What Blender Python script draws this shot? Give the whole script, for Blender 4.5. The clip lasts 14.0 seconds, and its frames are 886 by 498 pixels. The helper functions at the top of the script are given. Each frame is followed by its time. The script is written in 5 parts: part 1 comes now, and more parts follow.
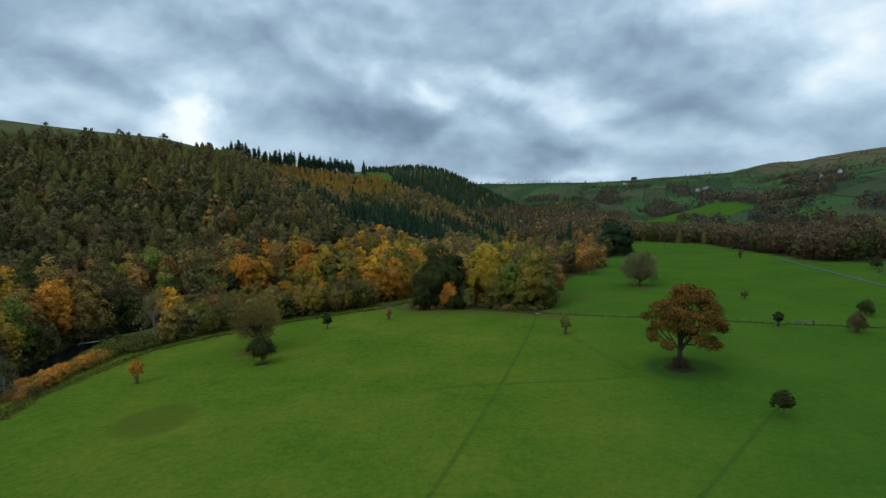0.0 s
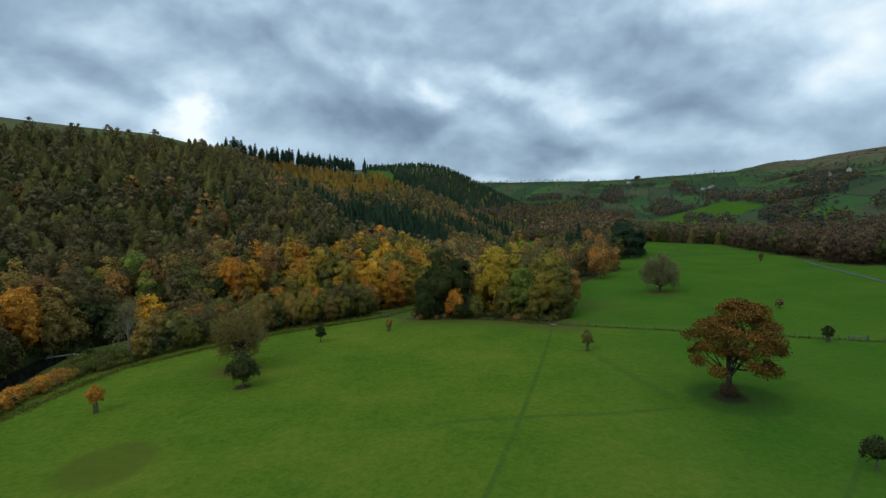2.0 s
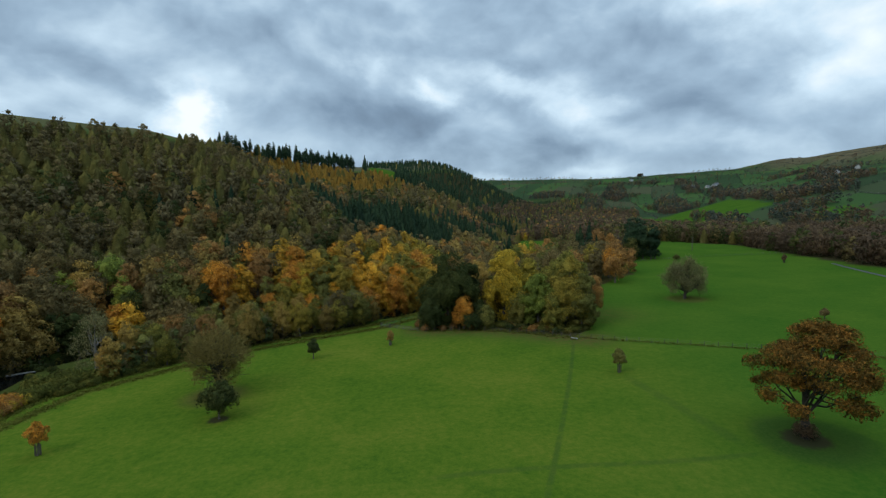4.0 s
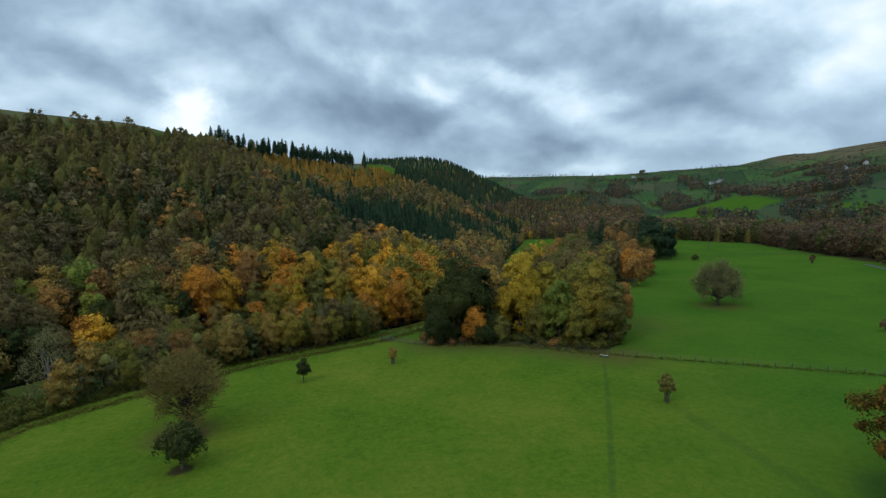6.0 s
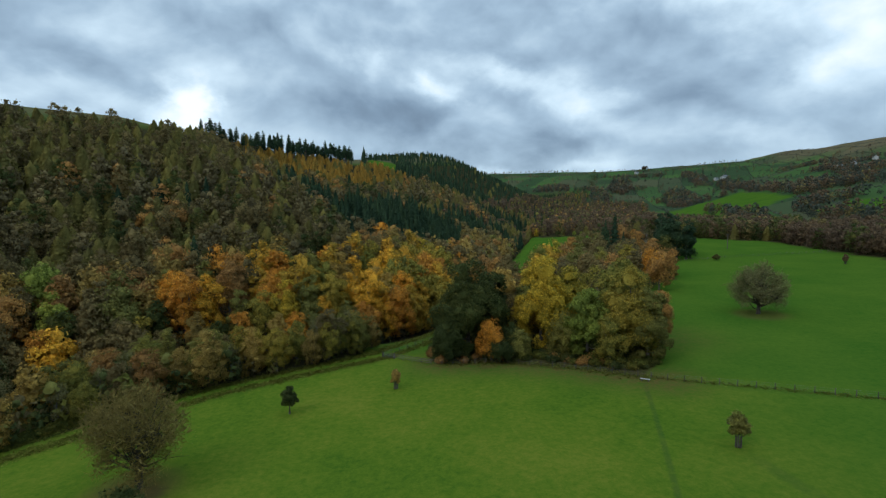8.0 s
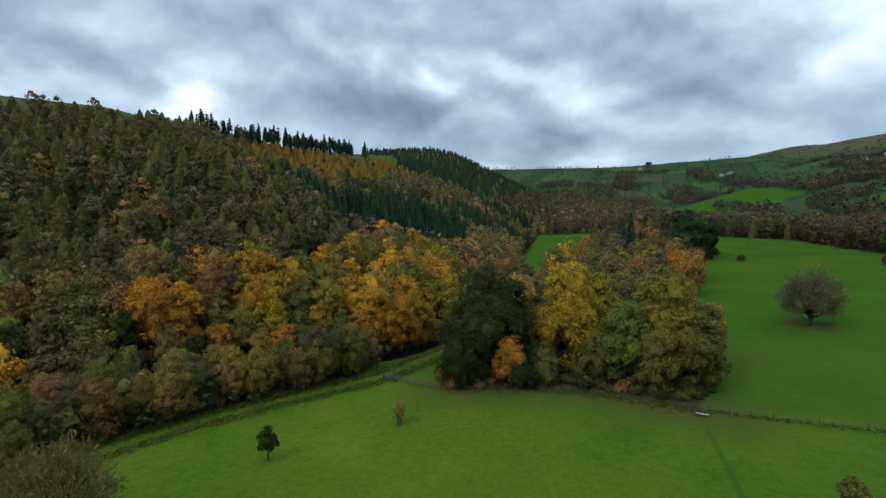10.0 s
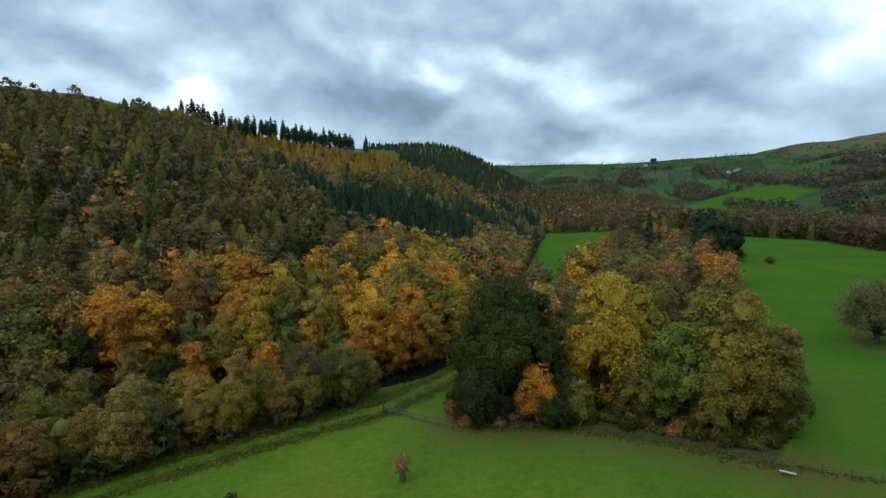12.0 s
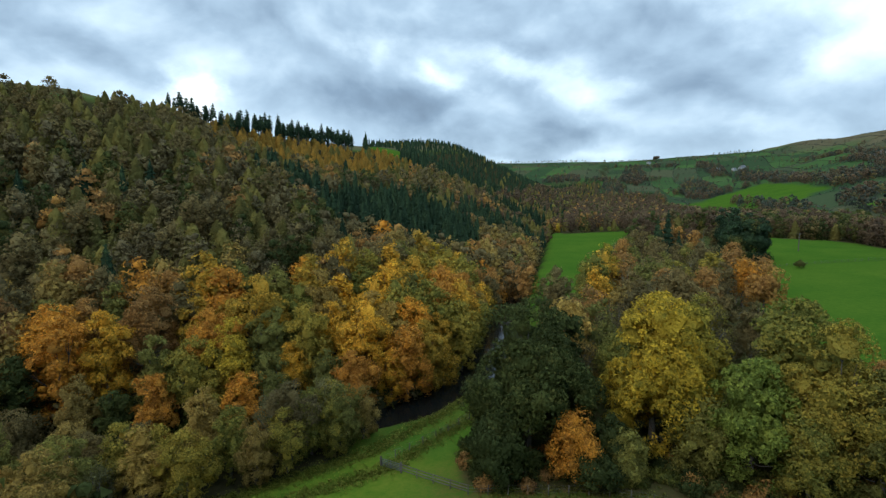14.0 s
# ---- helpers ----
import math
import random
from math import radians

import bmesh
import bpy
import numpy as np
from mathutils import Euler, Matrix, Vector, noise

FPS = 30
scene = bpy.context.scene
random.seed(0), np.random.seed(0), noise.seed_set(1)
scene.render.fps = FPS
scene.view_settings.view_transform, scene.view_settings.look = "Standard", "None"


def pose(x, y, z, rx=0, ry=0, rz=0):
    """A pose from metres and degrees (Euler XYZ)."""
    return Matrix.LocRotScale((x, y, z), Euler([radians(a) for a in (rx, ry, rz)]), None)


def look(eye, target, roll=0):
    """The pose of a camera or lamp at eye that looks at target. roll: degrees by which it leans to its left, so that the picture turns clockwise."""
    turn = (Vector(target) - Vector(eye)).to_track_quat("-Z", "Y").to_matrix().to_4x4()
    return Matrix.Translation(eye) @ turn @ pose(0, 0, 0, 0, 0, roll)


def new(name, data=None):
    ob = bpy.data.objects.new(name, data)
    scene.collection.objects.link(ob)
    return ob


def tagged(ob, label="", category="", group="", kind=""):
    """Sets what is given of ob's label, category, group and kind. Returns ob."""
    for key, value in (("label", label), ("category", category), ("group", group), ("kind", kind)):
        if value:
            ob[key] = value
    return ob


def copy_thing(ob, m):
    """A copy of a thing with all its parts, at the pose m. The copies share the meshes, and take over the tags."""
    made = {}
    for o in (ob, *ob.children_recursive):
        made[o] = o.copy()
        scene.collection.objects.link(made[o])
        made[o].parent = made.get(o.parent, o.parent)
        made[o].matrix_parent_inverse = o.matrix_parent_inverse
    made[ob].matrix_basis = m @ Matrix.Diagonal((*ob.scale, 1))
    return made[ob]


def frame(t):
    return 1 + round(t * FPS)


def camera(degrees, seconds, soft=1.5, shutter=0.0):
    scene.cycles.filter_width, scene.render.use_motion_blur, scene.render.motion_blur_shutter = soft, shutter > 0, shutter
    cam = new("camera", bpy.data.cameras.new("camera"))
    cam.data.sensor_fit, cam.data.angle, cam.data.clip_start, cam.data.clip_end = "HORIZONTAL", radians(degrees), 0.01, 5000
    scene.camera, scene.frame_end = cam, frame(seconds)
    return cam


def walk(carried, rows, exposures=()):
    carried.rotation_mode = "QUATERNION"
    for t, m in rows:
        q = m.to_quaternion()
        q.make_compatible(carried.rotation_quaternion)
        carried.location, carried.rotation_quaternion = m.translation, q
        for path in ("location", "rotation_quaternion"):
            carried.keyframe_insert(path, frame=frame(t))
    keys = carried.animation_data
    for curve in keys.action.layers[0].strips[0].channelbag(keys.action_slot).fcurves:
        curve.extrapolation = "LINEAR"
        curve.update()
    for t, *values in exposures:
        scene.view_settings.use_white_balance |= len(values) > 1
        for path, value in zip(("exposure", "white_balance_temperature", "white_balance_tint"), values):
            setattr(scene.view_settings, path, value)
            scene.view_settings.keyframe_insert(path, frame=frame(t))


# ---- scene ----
cam = camera(83.8, 14.0, soft=1.3)
PATH = [
    (0, (-0.072, 1.668, 32.589), (9.886, 100.932, 25.697), 0.02),
    (0.5, (0.083, 5.325, 32.732), (9.937, 104.592, 25.746), 0.01),
    (1, (0.175, 8.901, 32.886), (9.938, 108.174, 25.846), 0.02),
    (1.5, (0.209, 12.469, 33.045), (9.897, 111.746, 25.958), 0.04),
    (2, (0.193, 16.076, 33.202), (9.821, 115.354, 26.057), 0.06),
    (2.5, (0.137, 19.753, 33.353), (9.718, 119.031, 26.130), 0.07),
    (3, (0.047, 23.518, 33.493), (9.594, 122.792, 26.174), 0.08),
    (3.5, (-0.069, 27.374, 33.620), (9.456, 126.642, 26.188), 0.07),
    (4, (-0.204, 31.318, 33.734), (9.307, 130.577, 26.177), 0.05),
    (4.5, (-0.350, 35.339, 33.832), (9.153, 134.590, 26.143), 0.03),
    (5, (-0.502, 39.425, 33.916), (8.996, 138.665, 26.090), -0.00),
    (5.5, (-0.655, 43.558, 33.987), (8.839, 142.787, 26.021), -0.04),
    (6, (-0.805, 47.724, 34.046), (8.684, 146.942, 25.938), -0.08),
    (6.5, (-0.948, 51.906, 34.095), (8.531, 151.113, 25.843), -0.12),
    (7, (-1.083, 56.092, 34.137), (8.381, 155.288, 25.734), -0.16),
    (7.5, (-1.206, 60.272, 34.174), (8.232, 159.456, 25.611), -0.18),
    (8, (-1.319, 64.438, 34.210), (8.084, 163.611, 25.476), -0.20),
    (8.5, (-1.421, 68.587, 34.247), (7.936, 167.748, 25.328), -0.20),
    (9, (-1.512, 72.718, 34.288), (7.786, 171.866, 25.171), -0.19),
    (9.5, (-1.593, 76.832, 34.336), (7.634, 175.968, 25.009), -0.16),
    (10, (-1.666, 80.934, 34.394), (7.481, 180.056, 24.848), -0.12),
    (10.5, (-1.731, 85.028, 34.463), (7.326, 184.137, 24.697), -0.06),
    (11, (-1.790, 89.117, 34.546), (7.173, 188.213, 24.565), -0.00),
    (11.5, (-1.842, 93.202, 34.643), (7.025, 192.287, 24.465), 0.06),
    (12, (-1.887, 97.280, 34.756), (6.890, 196.354, 24.405), 0.12),
    (12.5, (-1.923, 101.339, 34.883), (6.775, 200.407, 24.394), 0.16),
    (13, (-1.945, 105.362, 35.024), (6.694, 204.423, 24.432), 0.17),
    (13.5, (-1.948, 109.314, 35.175), (6.661, 208.371, 24.515), 0.13),
    (14, (-1.923, 113.148, 35.335), (6.697, 212.199, 24.622), 0.03),
]
# the film brightens a little on the way
walk(cam, [(t, look(eye, target, roll)) for t, eye, target, roll in PATH], exposures=[(0.0, -0.22), (7.5, -0.09), (11.5, 0.02), (14.0, 0.22)])

# ---- daylight: an overcast autumn sky ----
SUN_AZIMUTH, SUN_HEIGHT = radians(-125), radians(40)


class Graph:
    """Short notation for node trees."""

    def __init__(self, tree):
        self.tree = tree

    def add(self, kind, *inputs, out=0, **settings):
        node = self.tree.nodes.new(kind)
        for key, value in settings.items():
            setattr(node, key, value)
        for n, value in enumerate(inputs):
            self.feed(node.inputs[n], value)
        return node.outputs[out]

    def feed(self, socket, value):
        if value is None:
            return
        if isinstance(value, bpy.types.NodeSocket):
            self.tree.links.new(value, socket)
        else:
            socket.default_value = value

    def math(self, op, a, b=None, c=None):
        return self.add("ShaderNodeMath", a, b, c, operation=op)

    def mix(self, k, a, b, blend="MIX"):
        node = self.tree.nodes.new("ShaderNodeMix")
        node.data_type, node.blend_type = "RGBA", blend
        self.feed(node.inputs[0], k), self.feed(node.inputs[6], a), self.feed(node.inputs[7], b)
        return node.outputs[2]

    def noise(self, where, scale, detail=4.0, rough=0.55, out=0):
        node = self.tree.nodes.new("ShaderNodeTexNoise")
        self.feed(node.inputs["Vector"], where)
        node.inputs["Scale"].default_value, node.inputs["Detail"].default_value = scale, detail
        node.inputs["Roughness"].default_value = rough
        return node.outputs[out]

    def ramp(self, k, *stops):
        node = self.tree.nodes.new("ShaderNodeValToRGB")
        self.feed(node.inputs[0], k)
        for n, (at, colour) in enumerate(stops):
            e = node.color_ramp.elements[n] if n < 2 else node.color_ramp.elements.new(at)
            e.position, e.color = at, (*colour, 1)
        return node.outputs[0]

    def band(self, k, lo, hi, a=0.0, b=1.0):
        node = self.tree.nodes.new("ShaderNodeMapRange")
        node.interpolation_type = "SMOOTHSTEP"
        for n, value in enumerate((k, lo, hi, a, b)):
            self.feed(node.inputs[n], value)
        return node.outputs[0]


def build_sky():
    world = bpy.data.worlds.new("overcast_sky")
    scene.world = world
    world.use_nodes = True
    tree = world.node_tree
    tree.nodes.clear()
    g = Graph(tree)
    way = g.add("ShaderNodeTexCoord")
    sep = tree.nodes.new("ShaderNodeSeparateXYZ")
    tree.links.new(way, sep.inputs[0])
    x, y, z = sep.outputs
    # heaps of the cloud deck, wider than tall, with light tops and dark bases
    turn, high = g.math("ARCTAN2", x, y), g.math("ARCSINE", z)
    flat = g.add("ShaderNodeCombineXYZ", g.math("SINE", turn), g.math("COSINE", turn), g.math("MULTIPLY", high, 1.55))
    bend = g.add("ShaderNodeVectorMath", g.noise(flat, 3.0, 3.0, 0.5, out=1), (0.5, 0.5, 0.5), operation="SUBTRACT")
    heap = g.add("ShaderNodeVectorMath", flat, g.add("ShaderNodeVectorMath", bend, (0.13, 0.13, 0.13), operation="MULTIPLY"), operation="ADD")
    above = g.add("ShaderNodeVectorMath", heap, (0.0, 0.0, 0.05), operation="ADD")
    big = g.noise(heap, 2.6, 6.0, 0.5)
    puffs, lid = g.noise(heap, 6.0, 6.0, 0.47), g.noise(above, 6.0, 6.0, 0.47)
    tone = g.math("MULTIPLY_ADD", g.math("SUBTRACT", big, 0.5), 0.42, 0.545)
    tone = g.math("MULTIPLY_ADD", g.math("SUBTRACT", puffs, lid), 0.46, tone)
    tone = g.math("MULTIPLY_ADD", g.math("SUBTRACT", puffs, 0.5), 0.34, tone)
    # thin and thick places of the deck: azimuth, height, their widths in degrees, gain, lean
    wsep = tree.nodes.new("ShaderNodeSeparateXYZ")
    tree.links.new(g.noise(flat, 5.0, 7.0, 0.58, out=1), wsep.inputs[0])
    az = g.math("MULTIPLY_ADD", g.math("SUBTRACT", wsep.outputs[0], 0.5), 15.0, g.math("MULTIPLY", turn, 57.2958))
    el = g.math("MULTIPLY_ADD", g.math("SUBTRACT", wsep.outputs[1], 0.5), 8.0, g.math("MULTIPLY", high, 57.2958))
    for a0, e0, wa, we, gain, lean in THIN + THICK:
        da, de = g.math("SUBTRACT", az, a0), g.math("SUBTRACT", el, e0)
        de = g.math("SUBTRACT", de, g.math("MULTIPLY", da, lean))
        u, v = g.math("DIVIDE", da, wa), g.math("DIVIDE", de, we)
        r = g.math("ADD", g.math("MULTIPLY", u, u), g.math("MULTIPLY", v, v))
        tone = g.math("MULTIPLY_ADD", g.math("EXPONENT", g.math("MULTIPLY", r, -1.0)), gain, tone)
    cloud = g.ramp(tone, (0.16, (0.108, 0.159, 0.230)), (0.95, (0.89, 0.97, 1.0)), (0.36, (0.195, 0.286, 0.394)),
                   (0.54, (0.337, 0.469, 0.602)), (0.74, (0.572, 0.735, 0.865)))
    sky = tree.nodes.new("ShaderNodeTexSky")
    sky.sky_type, sky.sun_disc = "NISHITA", False
    sky.sun_elevation, sky.sun_rotation = SUN_HEIGHT, SUN_AZIMUTH
    clear = g.add("ShaderNodeVectorMath", sky.outputs[0], (0.10, 0.10, 0.10), operation="MULTIPLY")
    # an overcast sky grows brighter towards the zenith
    gain = g.band(z, 0.3, 1.0, 1.24, 2.75)
    back = g.add("ShaderNodeBackground", g.mix(0.94, clear, cloud), gain)
    tree.links.new(back, g.tree.nodes.new("ShaderNodeOutputWorld").inputs[0])


THIN = [(-21.7, 10.2, 2.4, 1.9, 0.42, -0.25), (-24, 8.6, 4.0, 1.4, 0.22, -0.2), (-33, 10.2, 6, 1.8, 0.12, -0.1), (-26, 17, 4, 3.0, 0.13, 0.0),
        (-18, 13.5, 4, 2.2, 0.10, -0.3), (-3, 15.5, 2.6, 1.4, 0.16, -0.2), (5, 13.1, 3.0, 1.3, 0.26, -0.1), (12.5, 14.6, 5.0, 1.9, 0.30, -0.25),
        (21, 11, 4.5, 1.3, 0.16, -0.2), (37, 20.5, 7, 3.2, 0.34, 0.0), (47, 14, 5, 4.0, 0.30, 0.0), (42, 16.5, 8, 4, 0.08, 0.0),
        (14, 4.0, 12, 0.8, 0.16, 0.0), (37, 7.2, 6, 1.2, 0.12, 0.0)]
THICK = [(-33, 13.8, 7, 1.5, -0.08, -0.05), (-8.5, 14, 5, 3.0, -0.07, -0.3), (-1, 9.6, 7, 2.0, -0.11, -0.1), (11, 19.5, 8, 2.6, -0.07, 0.0),
         (11, 8.0, 7, 1.4, -0.08, 0.0), (20, 7.2, 8, 1.2, -0.07, 0.0), (29, 16.5, 5, 3.5, -0.07, 0.1), (32, 11.2, 6, 2.0, -0.06, 0.0),
         (-15, 9.8, 4, 1.6, -0.04, -0.2), (-13, 19, 6, 2, -0.04, 0.0)]
build_sky()
sun = new("sun", bpy.data.lights.new("sun", "SUN"))
sun.data.energy, sun.data.angle, sun.data.color = 0.9, radians(28), (1.0, 0.95, 0.87)
sun.matrix_world = look((0, 0, 0), (-math.sin(SUN_AZIMUTH) * math.cos(SUN_HEIGHT), -math.cos(SUN_AZIMUTH) * math.cos(SUN_HEIGHT), -math.sin(SUN_HEIGHT)))


# ---- materials ----
def material(name):
    m = bpy.data.materials.new(name)
    m.use_nodes = True
    tree = m.node_tree
    return m, Graph(tree), tree.nodes["Principled BSDF"]


def plain(name, a, b, scale=3.0, rough=0.8, bump=0.15, metal=0.0):
    """A matt surface whose colour drifts between a and b, with grain."""
    m, g, out = material(name)
    at = g.add("ShaderNodeTexCoord", out=3)
    k = g.noise(at, scale, 6.0, 0.65)
    each = g.add("ShaderNodeObjectInfo", out=5)
    k = g.math("ADD", k, g.math("MULTIPLY", g.math("SUBTRACT", each, 0.5), 0.3))
    g.feed(out.inputs["Base Color"], g.ramp(k, (0.3, a), (0.7, b)))
    out.inputs["Roughness"].default_value, out.inputs["Metallic"].default_value = rough, metal
    relief = g.tree.nodes.new("ShaderNodeBump")
    relief.inputs["Strength"].default_value = bump
    g.feed(relief.inputs["Height"], g.noise(at, scale * 6, 5.0, 0.6))
    g.feed(out.inputs["Normal"], relief.outputs[0])
    return m


def leafage(name, a, b, c, gloss=0.03, through_light=0.34, gaps=0.41, grain=4.6):
    """Leaves: three tones that vary from tree to tree, from bough to bough and from leaf to leaf."""
    m, g, out = material(name)
    at = g.add("ShaderNodeTexCoord", out=3)
    tint = g.add("ShaderNodeAttribute", out=2, attribute_name="tint")
    each = g.add("ShaderNodeObjectInfo", out=5)
    even = g.add("ShaderNodeAttribute", out=2, attribute_name="even")
    leaf = g.add("ShaderNodeNewGeometry", out=8)
    leaf = g.math("MULTIPLY_ADD", g.math("SUBTRACT", leaf, 0.5), g.math("SUBTRACT", 1.0, even), 0.5)
    tree_tone = g.math("FRACT", g.math("ADD", tint, each))
    bough = g.noise(at, 0.45, 3.0, 0.6)
    k = g.math("ADD", g.math("MULTIPLY", tree_tone, 0.45), g.math("MULTIPLY", bough, 0.7))
    k = g.math("ADD", g.math("SUBTRACT", k, 0.22), g.math("MULTIPLY", g.math("SUBTRACT", leaf, 0.5), 0.4))
    colour = g.ramp(k, (0.15, a), (0.85, c), (0.5, b))
    sprays = g.noise(at, 2.8, 5.0, 0.7)
    shade = g.math("ADD", g.math("ADD", 0.74, g.math("MULTIPLY", leaf, 0.52)), g.math("MULTIPLY", g.math("SUBTRACT", sprays, 0.5), 0.9))
    grey = g.add("ShaderNodeCombineXYZ", shade, shade, shade)
    colour = g.mix(1.0, colour, grey, "MULTIPLY")
    g.feed(out.inputs["Base Color"], colour)
    out.inputs["Roughness"].default_value = 0.75
    out.inputs["Specular IOR Level"].default_value = gloss
    relief = g.tree.nodes.new("ShaderNodeBump")
    relief.inputs["Strength"].default_value, relief.inputs["Distance"].default_value = 0.9, 0.5
    g.feed(relief.inputs["Height"], sprays)
    g.feed(out.inputs["Normal"], relief.outputs[0])
    last = out.outputs[0]
    if through_light:
        glow = g.add("ShaderNodeBsdfTranslucent", colour)
        both = g.tree.nodes.new("ShaderNodeMixShader")
        both.inputs[0].default_value = through_light
        g.tree.links.new(last, both.inputs[1])
        g.tree.links.new(glow, both.inputs[2])
        last = both.outputs[0]
    # every spray is broken into small leaves with gaps between them; far woods are closed
    cut = g.math("GREATER_THAN", g.noise(at, grain, 2.0, 0.6), g.math("MULTIPLY", g.math("SUBTRACT", 1.0, even), gaps))
    lace = g.tree.nodes.new("ShaderNodeMixShader")
    g.tree.links.new(cut, lace.inputs[0])
    g.tree.links.new(g.tree.nodes.new("ShaderNodeBsdfTransparent").outputs[0], lace.inputs[1])
    g.tree.links.new(last, lace.inputs[2])
    g.tree.links.new(lace.outputs[0], g.tree.nodes["Material Output"].inputs[0])
    return m


LEAF = {
    "gold": leafage("gold_leaves", (0.370, 0.255, 0.043), (0.760, 0.400, 0.047), (0.940, 0.560, 0.056)),
    "orange": leafage("orange_leaves", (0.460, 0.215, 0.044), (0.700, 0.310, 0.044), (0.900, 0.450, 0.050)),
    "rust": leafage("rust_leaves", (0.290, 0.165, 0.060), (0.430, 0.225, 0.065), (0.560, 0.300, 0.072)),
    "brown": leafage("brown_leaves", (0.310, 0.220, 0.066), (0.420, 0.280, 0.072), (0.540, 0.345, 0.080)),
    "olive": leafage("olive_leaves", (0.170, 0.170, 0.048), (0.250, 0.230, 0.056), (0.350, 0.290, 0.064)),
    "yellow": leafage("yellow_leaves", (0.290, 0.245, 0.040), (0.600, 0.405, 0.045), (0.880, 0.560, 0.050)),
    "green": leafage("green_leaves", (0.180, 0.230, 0.046), (0.280, 0.310, 0.055), (0.400, 0.370, 0.060)),
    "dark": leafage("dark_green_leaves", (0.055, 0.072, 0.024), (0.090, 0.105, 0.030), (0.190, 0.145, 0.038)),
    "spruce": leafage("spruce_needles", (0.025, 0.048, 0.026), (0.039, 0.069, 0.034), (0.064, 0.099, 0.039), through_light=0.05),
    "larch": leafage("larch_needles", (0.150, 0.136, 0.042), (0.205, 0.175, 0.048), (0.265, 0.217, 0.055)),
    "amber": leafage("amber_larch_needles", (0.286, 0.182, 0.039), (0.403, 0.227, 0.042), (0.520, 0.273, 0.044)),
    "bare": leafage("bare_twigs", (0.115, 0.094, 0.046), (0.155, 0.122, 0.055), (0.210, 0.155, 0.065), through_light=0.1),
    "winter": leafage("thinning_russet_leaves", (0.150, 0.120, 0.052), (0.212, 0.160, 0.063), (0.285, 0.203, 0.072)),
    "oak": leafage("oak_leaves", (0.050, 0.052, 0.018), (0.210, 0.115, 0.026), (0.500, 0.200, 0.034)),
    "ochre": leafage("ochre_leaves", (0.190, 0.195, 0.045), (0.350, 0.275, 0.050), (0.520, 0.345, 0.055)),
    "dun": leafage("dun_oak_twigs", (0.230, 0.178, 0.055), (0.310, 0.230, 0.065), (0.400, 0.285, 0.076)),
    "pale": leafage("pale_twigs", (0.180, 0.168, 0.072), (0.240, 0.218, 0.090), (0.310, 0.275, 0.112), through_light=0.1),
    "umber": leafage("umber_leaves", (0.115, 0.080, 0.052), (0.162, 0.107, 0.060), (0.215, 0.135, 0.066)),
    # leaf tones greyed towards blue to stand in for distant haze
    "slate": leafage("hazed_hedge_leaves", (0.062, 0.074, 0.056), (0.088, 0.095, 0.070), (0.120, 0.112, 0.082)),
    "scrub": leafage("scrub_leaves", (0.095, 0.110, 0.026), (0.155, 0.152, 0.031), (0.250, 0.190, 0.038)),
    "straw": leafage("rough_grass", (0.13, 0.15, 0.022), (0.20, 0.19, 0.035), (0.30, 0.24, 0.05), gaps=0.2),
}
BARK = plain("bark", (0.05, 0.042, 0.033), (0.13, 0.11, 0.085), 2.0, 0.9, 0.5)
DARK_BARK = plain("dark_oak_bark", (0.022, 0.018, 0.014), (0.058, 0.050, 0.038), 2.0, 0.9, 0.5)
PALE_BARK = plain("pale_bark", (0.12, 0.11, 0.09), (0.24, 0.22, 0.18), 2.0, 0.9, 0.4)
TIMBER = plain("weathered_timber", (0.05, 0.043, 0.033), (0.12, 0.10, 0.08), 4.0, 0.85, 0.3)
STEEL = plain("galvanised_wire", (0.08, 0.08, 0.08), (0.15, 0.15, 0.15), 5.0, 0.6, 0.05, 0.3)
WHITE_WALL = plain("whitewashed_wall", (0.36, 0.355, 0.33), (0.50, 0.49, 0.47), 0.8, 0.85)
STONE_WALL = plain("grey_stone_wall", (0.20, 0.18, 0.16), (0.36, 0.34, 0.30), 0.8, 0.9, 0.4)
SLATE = plain("slate_roof", (0.07, 0.075, 0.085), (0.13, 0.135, 0.15), 1.0, 0.6, 0.3)
PANE = plain("window_pane", (0.02, 0.025, 0.03), (0.05, 0.055, 0.06), 1.0, 0.15, 0.0)
DOOR_PAINT = plain("door_paint", (0.08, 0.05, 0.04), (0.14, 0.09, 0.06), 2.0, 0.5)
TARMAC = plain("lane_surface", (0.045, 0.047, 0.038), (0.075, 0.076, 0.064), 0.6, 0.95, 0.3)
GATE_STEEL = plain("galvanised_gate", (0.06, 0.062, 0.062), (0.12, 0.122, 0.122), 3.0, 0.6, 0.05, 0.3)
PALE_TIMBER = plain("bleached_timber", (0.24, 0.23, 0.20), (0.38, 0.36, 0.32), 5.0, 0.8, 0.2)
FOAM = plain("broken_water", (0.02, 0.022, 0.024), (0.10, 0.105, 0.11), 2.0, 0.75, 0.5)


def water_material():
    m, g, out = material("dark_river_water")
    at = g.add("ShaderNodeTexCoord", out=3)
    g.feed(out.inputs["Base Color"], g.ramp(g.noise(at, 0.15, 4.0), (0.35, (0.004, 0.005, 0.005)), (0.7, (0.010, 0.010, 0.008))))
    out.inputs["Roughness"].default_value = 0.1
    out.inputs["IOR"].default_value = 1.33
    relief = g.tree.nodes.new("ShaderNodeBump")
    relief.inputs["Strength"].default_value, relief.inputs["Distance"].default_value = 0.22, 0.1
    g.feed(relief.inputs["Height"], g.noise(at, 1.6, 6.0, 0.6))
    g.feed(out.inputs["Normal"], relief.outputs[0])
    return m


